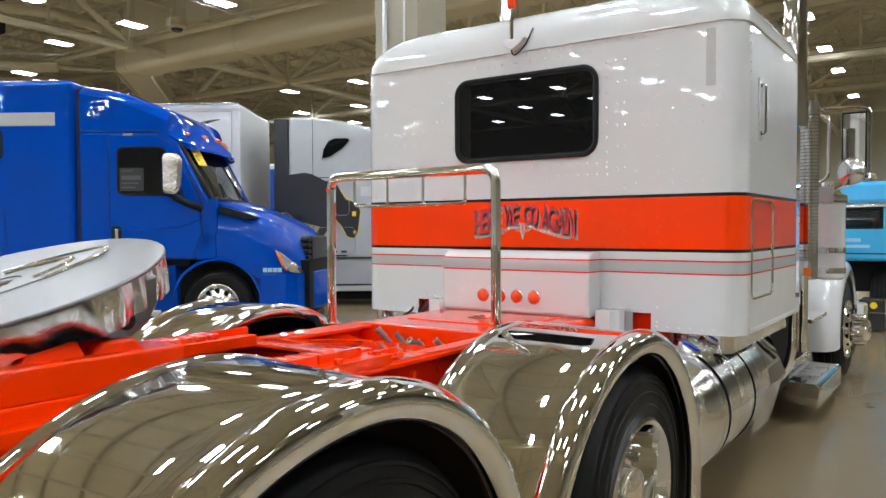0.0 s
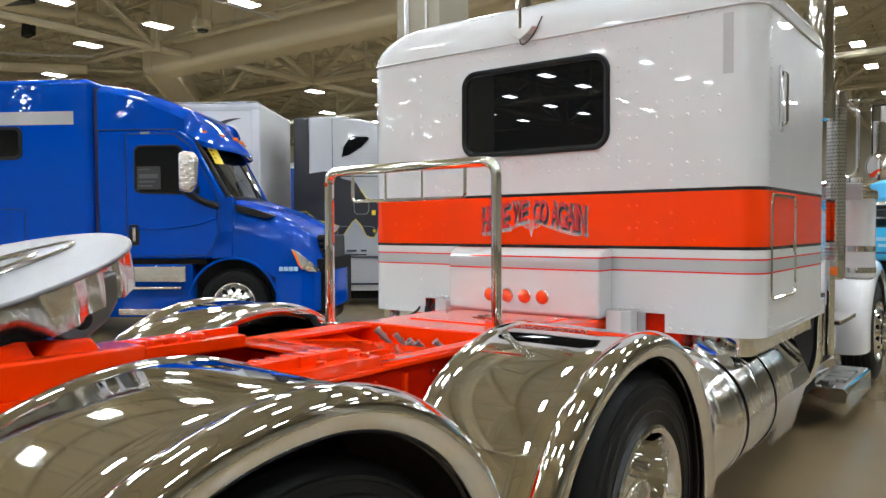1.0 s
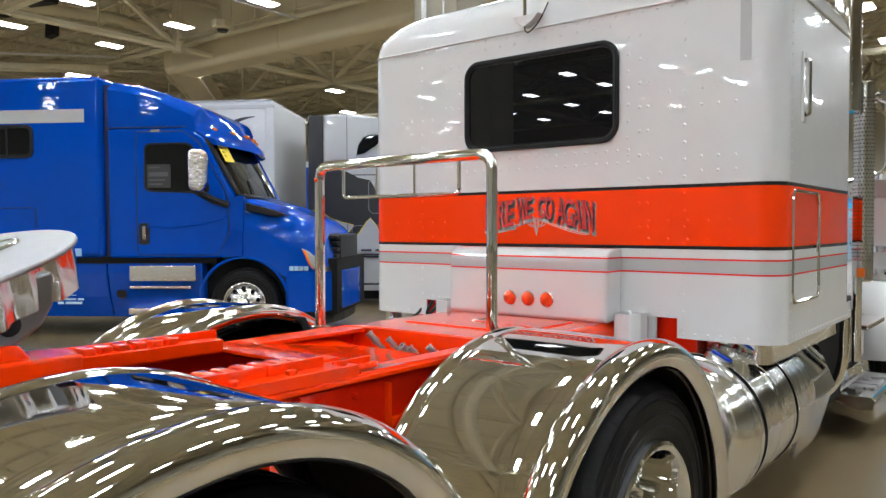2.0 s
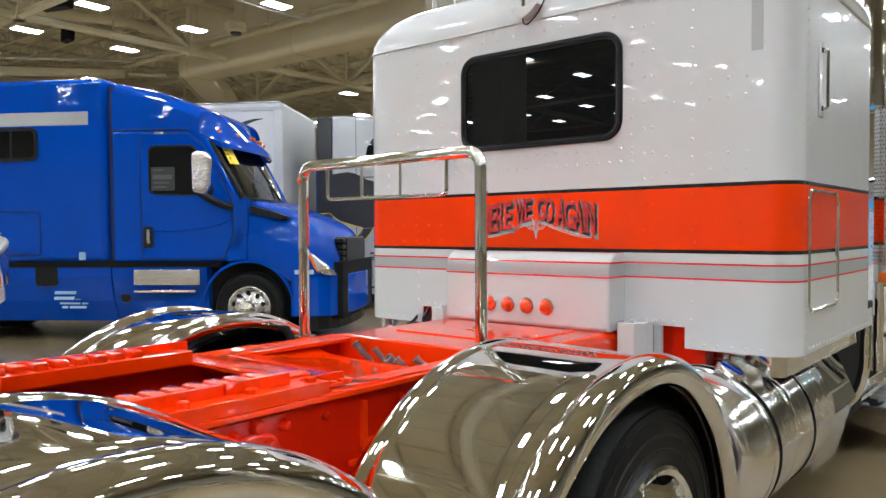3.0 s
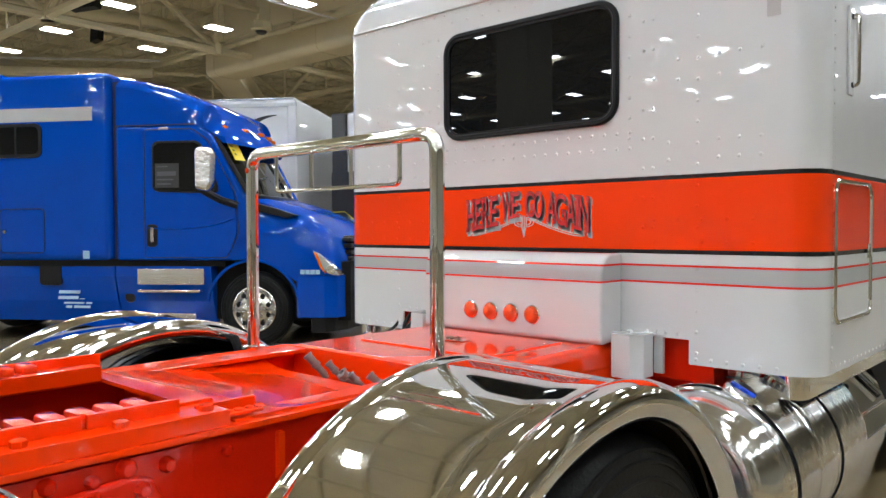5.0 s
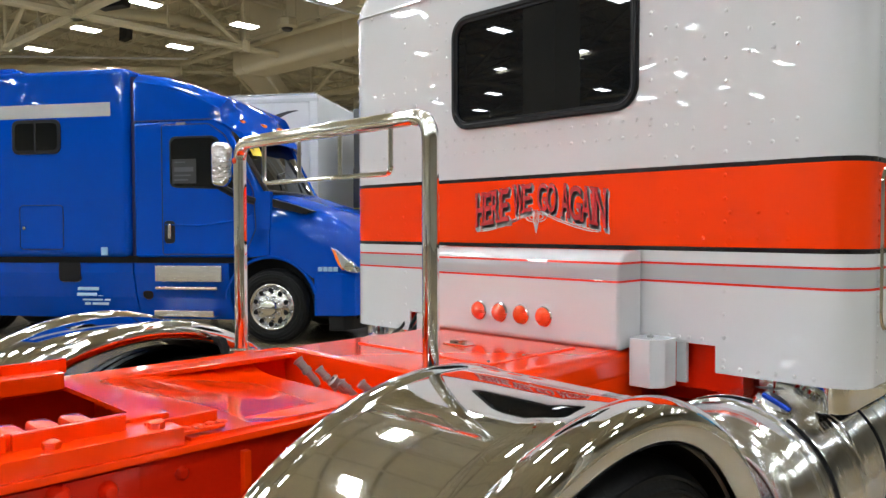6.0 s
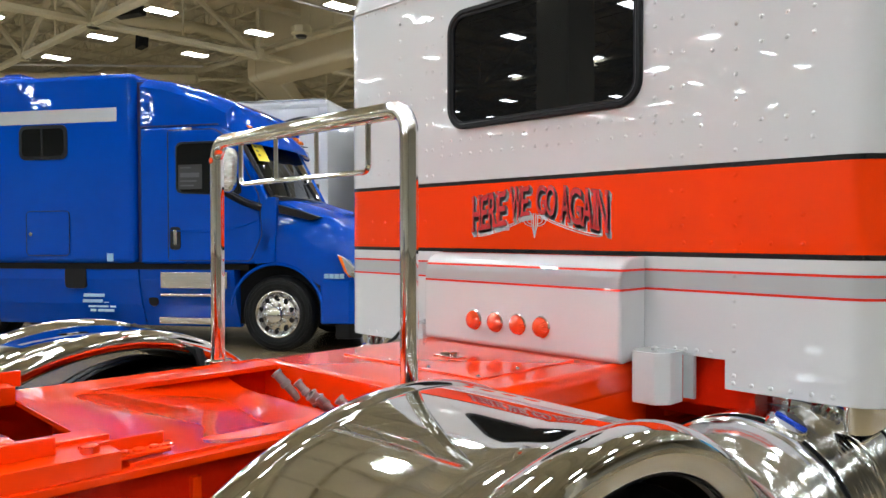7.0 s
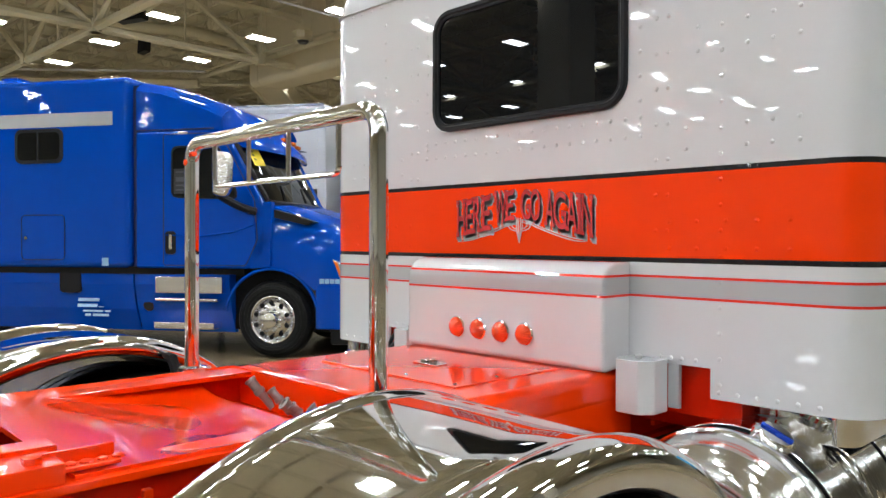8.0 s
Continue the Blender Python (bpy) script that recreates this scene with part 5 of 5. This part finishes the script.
    note = part("window_notice", rbox(-1.37, -1.02, -0.031, -0.029, 2.17, 2.5, 0), M_CHARCOAL, ww, "dark printed notice behind the glass")
    part("notice_lines", join(*[rbox(-1.34, -1.34 + w, -0.033, -0.0312, z, z + h, 0) for z, w, h in ((2.45, 0.16, 0.015), (2.33, 0.28, 0.06), (2.27, 0.24, 0.02), (2.21, 0.2, 0.02))]), M_PRINT, note)
    hp = part("door_handle", prism(flat_rect(-1.51, -1.35, 1.36, 1.67, 0.05), -0.022, 0.0, 0.006), M_BLACK, d, "black handle recess with chrome pull")
    part("pull", rbox(-1.45, -1.4, -0.04, -0.01, 1.42, 1.63, 0.015, 3), M_STEEL, hp)
    part("door_lamp", rbox(-1.32, -1.18, -0.02, 0.01, 2.96, 3.0, 0.01), M_CLEAR, d)
    # fairing over the cab
    secs = []
    for k in range(25):
        u = -math.cos(math.pi * k / 24)
        y, drop, back = 1.25 + 1.235 * u, -0.03 + 0.17 * abs(u) ** 9, -0.1 - (0.3 if u < 0 else 0.62) * abs(u) ** 2.0
        top = [(-1.96, 3.72 - drop), (-1.6, 3.66 - drop), (-1.26, 3.55 - drop), (-0.95, 3.43 - drop), (-0.68, 3.31 - drop), (-0.5 + back * 0.45, 3.18 - drop * 0.8), (-0.36 + back * 0.75, 3.06 - drop * 0.6), (-0.24 + back * 0.7, 2.95 - drop * 0.4), (-0.15 + back * 0.55, 2.84), (-0.13 + back * 0.55, 2.76)]
        low = [(-0.18 + back * 0.55, 2.77), (-0.3 + back * 0.6, 2.9), (-0.45 + back * 0.5, 2.97), (-0.75 + back * 0.3, 3.03), (-1.96, 3.03)]
        secs.append([(x, y, z) for x, z in top + low])
    fa = part("roof_fairing", loft(secs), M_BLUE, T, "swept blue roof fairing and visor", 40)
    for y, x in ((0.35, -0.54), (0.8, -0.43), (1.25, -0.37), (1.7, -0.43), (2.15, -0.54)):
        part("roof_marker", rbox(x - 0.03, x + 0.05, y - 0.06, y + 0.06, 2.99, 3.05, 0.02, 3), M_AMBER, fa)
    part("fairing_seam", join(rbox(-1.96, -0.8, -0.004, 0.01, 3.025, 3.04, 0.002), rbox(-2.06, -1.97, 0.1, 0.115, 1.17, 3.66, 0.002)), M_BLUEDARK, fa)
    part("body_crease", join(tube([(-1.5, -0.012, 1.62), (-1.0, -0.02, 1.6), (-0.5, -0.02, 1.66), (-0.22, -0.012, 1.75)], 0.012, 6), tube([(-1.94, 0.0, 1.2), (-0.4, 0.0, 1.2)], 0.014, 6)), M_BLUE, cabo)
    # windscreen
    ws = mesh_of("ws", [(-0.5, 0.06, 2.86), (-0.46, 0.3, 2.88), (-0.42, 1.1, 2.9), (-0.5, 1.9, 2.88), (-0.6, 2.14, 2.86), (-0.06, 0.06, 2.06), (0.0, 0.3, 2.05), (0.03, 1.1, 2.05), (-0.06, 1.9, 2.05), (-0.2, 2.14, 2.06)],
                 [(0, 1, 6, 5), (1, 2, 7, 6), (2, 3, 8, 7), (3, 4, 9, 8)])
    bmesh.ops.solidify(ws, geom=list(ws.faces), thickness=0.02)
    wso = part("windscreen", ws, M_GLASS, T, "raked dark windscreen", 60)
    part("pillar_trim", tube([(-0.52, 0.05, 2.86), (-0.28, 0.03, 2.46), (-0.05, 0.04, 2.06)], 0.035, 8), M_BLACK, wso)
    part("cowl", tube([(-0.05, 0.06, 2.05), (0.01, 0.3, 2.04), (0.04, 1.1, 2.04), (-0.05, 1.9, 2.04)], 0.03, 8), M_BLACK, wso)
    for y in (0.5, 1.2):
        part("wiper", tube([(0.01, y, 2.09), (-0.12, y + 0.1, 2.3), (-0.14, y + 0.42, 2.36)], 0.012, 6), M_BLACK, wso)
    tag = mesh_of("tag", [(-0.42, 0.14, 2.76), (-0.38, 0.38, 2.77), (-0.25, 0.36, 2.53), (-0.29, 0.12, 2.52)], [(0, 1, 2, 3)])
    bmesh.ops.solidify(tag, geom=list(tag.faces), thickness=0.004)
    moved(tag, Matrix.Translation((0.03, -0.02, 0.02)))
    card = tagged(part("windscreen_tag", tag, M_YELLOW, wso), "yellow paper show tag")
    lines = mesh_of("lines", [(-0.372 + 0.03 * k + 0.014 * e, 0.15 + 0.012 * k + 0.15 * f, 2.735 - 0.055 * k - 0.022 * e) for k in range(3) for e, f in ((0, 0), (0, 1), (1, 1), (1, 0))], [tuple(range(4 * k, 4 * k + 4)) for k in range(3)])
    bmesh.ops.solidify(lines, geom=list(lines.faces), thickness=0.004)
    part("tag_lines", moved(lines, Matrix.Translation((0.012, -0.018, 0.012))), M_BLACK, card)
    # hood lofted along x with a wheel arch
    secs = []
    for x, top, side, y_in in ((-0.02, 2.06, 1.82, 0.02), (0.2, 2.0, 1.76, 0.01), (0.4, 1.93, 1.68, 0.0), (0.6, 1.85, 1.58, 0.0), (0.8, 1.76, 1.48, 0.02), (1.0, 1.63, 1.36, 0.07), (1.12, 1.48, 1.22, 0.16), (1.2, 1.22, 1.08, 0.28), (1.23, 0.98, 0.97, 0.4)):
        low = 0.95 if x > 0.66 else max(0.9, 0.52 + math.sqrt(max(0.0, 0.665 ** 2 - x * x)))
        half = [(y_in + 0.02, low), (y_in, (low + side) / 2), (y_in + 0.02, side), (y_in + 0.1, (side + top) / 2 + 0.05), (y_in + 0.3, top - 0.03), (0.8, top)]
        ring = [(x, y, z) for y, z in half] + [(x, 2.5 - y, z) for y, z in reversed(half)]
        secs.append(ring)
    hd = part("hood", loft(secs), M_BLUE, T, "sloping blue hood", 50)
    part("arch_back", prism([(-0.3, 1.17), (0.0, 1.2), (0.0, 1.75), (-0.08, 1.75)], 0.0, 0.2, 0.01), M_BLUE, hd)
    arch = [(-0.62, 0.62)] + [(0.655 * math.cos(a), 0.52 + 0.655 * math.sin(a)) for a in np.linspace(radians(170), radians(15), 22)]
    part("arch_lip", tube([(x, 0.03, z) for x, z in arch], 0.022, 8), M_BLUE, hd)
    part("arch_liner", prism([(-0.66, 0.4)] + [(0.67 * math.cos(a), 0.52 + 0.67 * math.sin(a)) for a in np.linspace(radians(180), radians(0), 20)] + [(0.66, 0.4)], 0.3, 0.34, 0), M_DARK, hd)
    part("side_vent", prism([(0.05, 1.95), (0.35, 1.87), (0.62, 1.78), (0.5, 1.74), (0.06, 1.84)], -0.012, 0.14, 0.008, 2), M_BLACK, hd, "black side vent")
    part("cowl_panel", rbox(-0.1, 0.02, -0.006, 0.1, 1.55, 2.05, 0.01), M_BLUE, hd)
    hl = part("headlight", prism([(0.84, 1.31), (0.94, 1.27), (1.1, 1.13), (1.22, 0.97), (1.1, 0.98), (0.96, 1.06)], 0.0, 0.35, 0.02, 3), M_CLEAR, T, "swept clear headlight with amber corner")
    part("turn_lens", prism([(0.86, 1.29), (0.92, 1.26), (1.02, 1.0), (0.95, 1.08)], -0.008, 0.1, 0.01, 2), M_AMBER, hl)
    part("lamp_bowl", lathe([(0.0, -0.035), (0.06, -0.03), (0.075, 0.0)], "y", (1.1, 0.03, 1.05), 20), M_CHROME, hl)
    bars([(0.68, 0.74, 0.97, 1.03), (0.75, 0.81, 0.97, 1.03), (0.82, 0.88, 0.97, 1.03), (0.89, 0.95, 0.97, 1.03)], "unit_marking", hd, M_PALE, lambda bm: moved(bm, Matrix.Translation((0, -0.004, 0.02))))
    bp = part("bumper", join(prism([(0.61, 0.03), (0.66, 0.01), (1.0, 0.02), (1.16, 0.1), (1.28, 0.38), (1.34, 0.9), (1.34, 1.6), (1.28, 2.12), (1.16, 2.4), (1.0, 2.48), (0.66, 2.49), (0.61, 2.47)], 0.4, 0.97, 0.02, 3, "z")), M_BLUE, T, "blue front bumper")
    part("air_dam", prism([(0.8, 0.06), (1.0, 0.07), (1.1, 0.18), (1.2, 0.45), (1.26, 0.9), (1.26, 1.6), (1.2, 2.05), (1.0, 2.43), (0.8, 2.44)], 0.2, 0.405, 0.02, 2, "z"), M_BLACK, bp, "black air dam")
    g = part("grille", rbox(1.05, 1.27, 0.62, 1.88, 0.96, 1.5, 0.04, 3), M_BLACK, T, "black front grille")
    for i in range(6):
        part("grille_tooth", rbox(1.12, 1.255, 0.46, 0.66, 0.97 + 0.09 * i, 1.03 + 0.09 * i, 0.02), M_BLACK, g)
    # mirror wrapped in foil
    mm = part("cab_mirror", prism([(-0.6, 2.12), (-0.61, 2.62), (-0.56, 2.68), (-0.38, 2.66), (-0.33, 2.58), (-0.35, 2.18), (-0.42, 2.08)], -0.44, -0.32, 0.05, 4), mat("crinkled_chrome", (0.85, 0.85, 0.87), 0.03, 1, 0, 0.05, 6, 1.0, 24), T, "chrome door mirror with crinkled reflection")
    part("mirror_arm", tube(rounded([(-0.56, -0.39, 2.3), (-0.54, -0.37, 2.12), (-0.36, -0.14, 1.98), (-0.2, 0.0, 1.92)], 0.08), 0.05, 8), M_BLACK, mm, "black mirror arm")
    # chrome front wheels and far wheel
    for y, s in ((0.07, 1), (2.43, -1)):
        wh = wheel_parts(T, (0, y, 0.505), 1, R=0.51, w=0.28, rim=0.3, dish=-0.03, hub_out=0.0, nut_len=0.045, metal=M_WHEEL)
        wh.matrix_basis = pose(0, y, 0.505, 0, 0, -90 if s > 0 else 90)
    for y, s in ((0.2, 1), (2.3, -1)):
        wh = wheel_parts(T, (-4.9, y, 0.505), 1, R=0.51, dish=0.1, dual=True)
        wh.matrix_basis = pose(-4.9, y, 0.505, 0, 0, -90 if s > 0 else 90)


build_blue()


# ---- trailer, silver truck and light blue truck behind ----
def build_trailer():
    T = thing("box_trailer", "white box trailer with rounded front corner and dark emblem", "trailer", (-9.9, 6.22, 0), 35)
    b = part("trailer_body", rbox(-14.5, -0.16, 0, 2.6, 1.15, 4.19, 0.06, 4), M_VAN, T, "white smooth trailer body")
    part("top_rail", join(rbox(-14.4, -0.15, -0.012, 0.04, 4.02, 4.1, 0.01), rbox(-14.4, -0.2, -0.01, 2.58, 4.17, 4.2, 0.01)), M_SILVER, b)
    part("corner_post", rbox(-0.34, -0.15, -0.014, 0.05, 1.18, 4.05, 0.03, 3), M_VAN, b)
    part("lower_rail", rbox(-14.4, -0.14, -0.015, 0.05, 1.12, 1.25, 0.01), M_SILVER, b)
    horn = []
    for s in (1, -1):
        pts = [(-1.25 + 0.7 * u, -0.006, 3.22 + s * (0.10 + 0.32 * u - 0.12 * u * u) + 0.02) for u in np.linspace(0, 1, 8)]
        pts = [(x, y, 3.56 + s * (0.06 + 0.24 * math.sin(1.5 * k / 7))) for k, (x, y, z) in enumerate(pts)]
        r0 = [(x, y - 0.0, z) for x, y, z in pts]
        rings = [[(x, -0.006, z + (0.075 * (1 - k / 7.6))), (x, -0.006, z - 0.075 * (1 - k / 7.6)), (x, 0.004, z - 0.075 * (1 - k / 7.6)), (x, 0.004, z + 0.075 * (1 - k / 7.6))] for k, (x, y, z) in enumerate(r0)]
        horn.append(loft(rings))
    horn.append(rbox(-2.2, -1.2, -0.006, 0.004, 3.35, 3.75, 0.001))
    part("dark_emblem", join(*horn), M_CHARCOAL, b, "dark curved emblem")
    part("dark_patch", rbox(-1.2, -0.28, -0.006, 0.004, 1.75, 2.55, 0.001), M_CHARCOAL, b)
    part("underframe", rbox(-14, -0.5, 0.4, 2.2, 0.7, 1.15, 0.02), M_DARK, T)
    part("landing_gear", join(cyl((-2.6, 0.5, 0.02), (-2.6, 0.5, 1.1), 0.07, 10), rbox(-2.75, -2.45, 0.35, 0.65, 0.0, 0.03, 0.005)), M_DARK, T)
    for x in (-11.5, -12.8):
        for y in (0.3, 2.3):
            wh = wheel_parts(T, (x, y, 0.5), 1, R=0.5, dish=0.1)
            wh.matrix_basis = pose(x, y, 0.5, 0, 0, -90 if y < 1 else 90)


def build_silver():
    T = thing("silver_truck", "silver sleeper truck with a black and yellow side graphic", "truck", (-8.7, 7.55, 0), 36)
    b = part("sleeper_body", prism([(-1.0, 1.0), (-1.0, 3.95), (-0.4, 3.95), (0.1, 3.88), (0.6, 3.76), (1.3, 3.5), (2.0, 3.0), (2.0, 1.0)], 0, 2.5, 0.07, 4), M_SILVER, T, "silver sleeper and cab shell")
    part("black_extender", rbox(-1.31, -1.0, 0.02, 2.48, 1.0, 3.93, 0.03), M_CHARCOAL, T, "charcoal side extender")
    part("panel_seams", join(rbox(-1.0, 1.9, -0.004, 0.004, 2.68, 2.7, 0.001), rbox(-0.5, -0.488, -0.004, 0.004, 1.1, 3.9, 0.001), rbox(-1.0, 1.9, -0.004, 0.004, 1.0, 1.02, 0.001)), M_CHARCOAL, b)
    wp = [(-0.31, 3.08), (-0.27, 3.3), (-0.17, 3.46), (-0.04, 3.52), (0.24, 3.52), (0.29, 3.46), (0.13, 3.28), (-0.12, 3.12)]
    w = part("teardrop_window", prism(wp, -0.012, 0.01, 0.005), M_GLASS, T, "black teardrop sleeper window")
    part("window_flare", tube([(x, -0.004, z) for x, z in wp], 0.018, 6, True), M_SILVER, w)
    swoop = [(-1.31, 2.74), (-0.95, 2.76), (-0.66, 2.8), (-0.5, 2.76), (-0.25, 2.63), (-0.02, 2.58), (0.08, 2.42), (0.2, 2.24), (0.32, 2.2), (0.44, 2.14), (0.5, 1.98), (0.44, 1.55), (0.38, 1.42), (0.28, 1.42), (0.2, 1.46),
            (0.1, 1.66), (-0.02, 1.8), (-0.1, 1.72), (-0.25, 1.5), (-0.38, 1.36), (-0.58, 1.36), (-0.62, 1.46), (-0.46, 1.52), (-0.36, 1.66), (-0.6, 1.72), (-0.85, 1.8), (-1.05, 1.96), (-1.31, 1.95)]
    gr = part("side_graphic", prism(swoop, -0.008, 0.002, 0), M_CHARCOAL, T, "flat black graphic with yellow edge")
    part("yellow_edge", tube([(x, -0.01, z) for x, z in swoop[6:28]], 0.009, 5), M_YELLOW, gr)
    part("graphic_tip", tube([(0.44, -0.006, 2.1), (0.58, -0.006, 2.12), (0.7, -0.006, 2.06)], 0.025, 6), M_CHARCOAL, gr)
    part("yellow_mark", rbox(0.32, 0.4, -0.012, -0.006, 1.88, 1.98, 0.001), M_YELLOW, gr)
    part("yellow_mark", rbox(0.34, 0.4, -0.012, -0.006, 1.52, 1.58, 0.001), M_YELLOW, gr)
    bars([(-0.22, 0.0, 1.12, 1.16), (0.08, 0.2, 1.12, 1.16), (-0.24, 0.2, 1.04, 1.07)], "door_lettering", b, M_CHARCOAL, lambda bm: moved(bm, Matrix.Translation((0, -0.004, 0))))
    part("locker_seam", tube([(x, -0.004, z) for x, z, _ in ring_rect(-0.4, 0.38, 1.1, 1.65, 0, 0.1, 5)], 0.006, 6, True), M_GREYTAPE, b)
    part("door_seam", tube([(x, -0.004, z) for x, z, _ in ring_rect(-0.05, 0.26, 1.9, 2.6, 0, 0.1, 5)], 0.006, 6, True), M_GREYTAPE, b)
    part("info_plate", rbox(0.5, 0.75, -0.006, 0.004, 2.3, 2.5, 0.002), M_VAN, b)
    sk = part("side_skirt", rbox(-1.3, 2.2, 0.05, 0.25, 0.3, 0.99, 0.03), M_SILVER, T, "silver side skirt")
    part("skirt_line", rbox(-1.3, 2.2, 0.04, 0.06, 0.42, 0.46, 0.004), M_STEEL, sk)
    part("underbody", rbox(-1.3, 2.2, 0.2, 2.3, 0.12, 1.0, 0), M_DARK, T)
    part("hood", prism([(1.98, 1.0), (1.98, 2.1), (3.4, 1.75), (3.7, 1.0)], 0.05, 2.45, 0.08, 3), M_SILVER, T)
    for x in (-0.9, 2.7):
        for y in (0.5, 2.0):
            wh = wheel_parts(T, (x, y, 0.5), 1, R=0.5, dish=-0.03)
            wh.matrix_basis = pose(x, y, 0.5, 0, 0, -90 if y < 1 else 90)
    # blue and yellow trailer corner glimpsed behind
    t2 = thing("blue_trailer", "dark blue trailer with a yellow band", "trailer", (-12.4, 7.6, 0), 36)
    part("trailer_body", banded_box(), M_BLUEBAND, t2)
    part("underframe", rbox(-0.4, 1.4, 2.8, 4.6, 0.0, 0.65, 0.02), M_DARK, t2)


def banded_box():
    return rbox(-0.6, 1.6, 2.4, 5.0, 0.6, 3.4, 0.05, 3)


M_BLUEBAND = banded("blue_with_yellow_band", 0.0, 4.0, [(0, (0.45, 0.45, 0.46)), (1.75, (0.75, 0.5, 0.12)), (1.95, (0.02, 0.08, 0.4)), (3.25, (0.7, 0.7, 0.7))], 0.35, 0.5)


def build_cyan():
    T = thing("light_blue_truck", "light blue sleeper truck with dark side window", "truck", (0.9, 9.1, 0), 0)
    b = part("sleeper_body", rbox(-1.6, 1.5, 0, 2.4, 1.05, 2.28, 0.08, 4), M_CYAN, T, "light blue body shell")
    part("body_seams", join(rbox(-1.5, 1.4, -0.004, 0.004, 1.16, 1.18, 0.001), rbox(1.2, 1.215, -0.004, 0.004, 1.1, 2.25, 0.001)), M_BLUEDARK, b)
    w = part("side_window", rbox(-0.75, 0.2, -0.016, 0.01, 1.55, 1.86, 0.04, 3), M_BLACK, T, "black framed side window")
    part("pane", rbox(-0.7, 0.15, -0.02, -0.01, 1.58, 1.83, 0), M_GLASS, w)
    part("awning", prism([(-0.02, 1.86), (-0.14, 1.88), (-0.14, 1.92), (-0.02, 2.0)], -0.85, 0.3, 0.004, 1, "x"), M_STEEL, w)
    bars([(-0.42, -0.1, 1.33, 1.385), (-0.3, 0.02, 1.24, 1.285), (-0.55, -0.35, 1.1, 1.14)], "body_lettering", b, M_PALE, lambda bm: moved(bm, Matrix.Translation((0, -0.004, 0.02))))
    part("chassis", rbox(-1.5, 1.5, 0.5, 1.9, 0.55, 1.05, 0.02), M_DARK, T)
    tb = part("tool_box", rbox(-0.1, 0.24, -0.1, 0.3, 0.02, 0.28, 0.02), M_CHARCOAL, T, "black tool box with bright lid")
    part("box_lid", rbox(-0.1, 0.24, -0.12, 0.3, 0.28, 0.48, 0.01), M_CHARCOAL, tb)
    part("lid_frame", tube([(x, -0.122, z) for x, z in flat_rect(-0.1, 0.24, 0.28, 0.48, 0.01)], 0.008, 6, True), M_STEEL, tb)
    part("warning_label", lathe([(0.0, -0.026), (0.05, -0.025), (0.05, -0.018)], "y", (0.09, -0.1, 0.39), 16), M_YELLOW, tb)
    wheel_parts(T, (0.26, 0.85, 0.52), 1, R=0.515, w=0.28, dish=0.1)
    for x in (-1.0,):
        for y in (0.3, 2.1):
            wh = wheel_parts(T, (x, y, 0.52), 1, R=0.52, dish=0.1)
            wh.matrix_basis = pose(x, y, 0.52, 0, 0, -90 if y < 1 else 90)


build_trailer()
build_silver()
build_cyan()
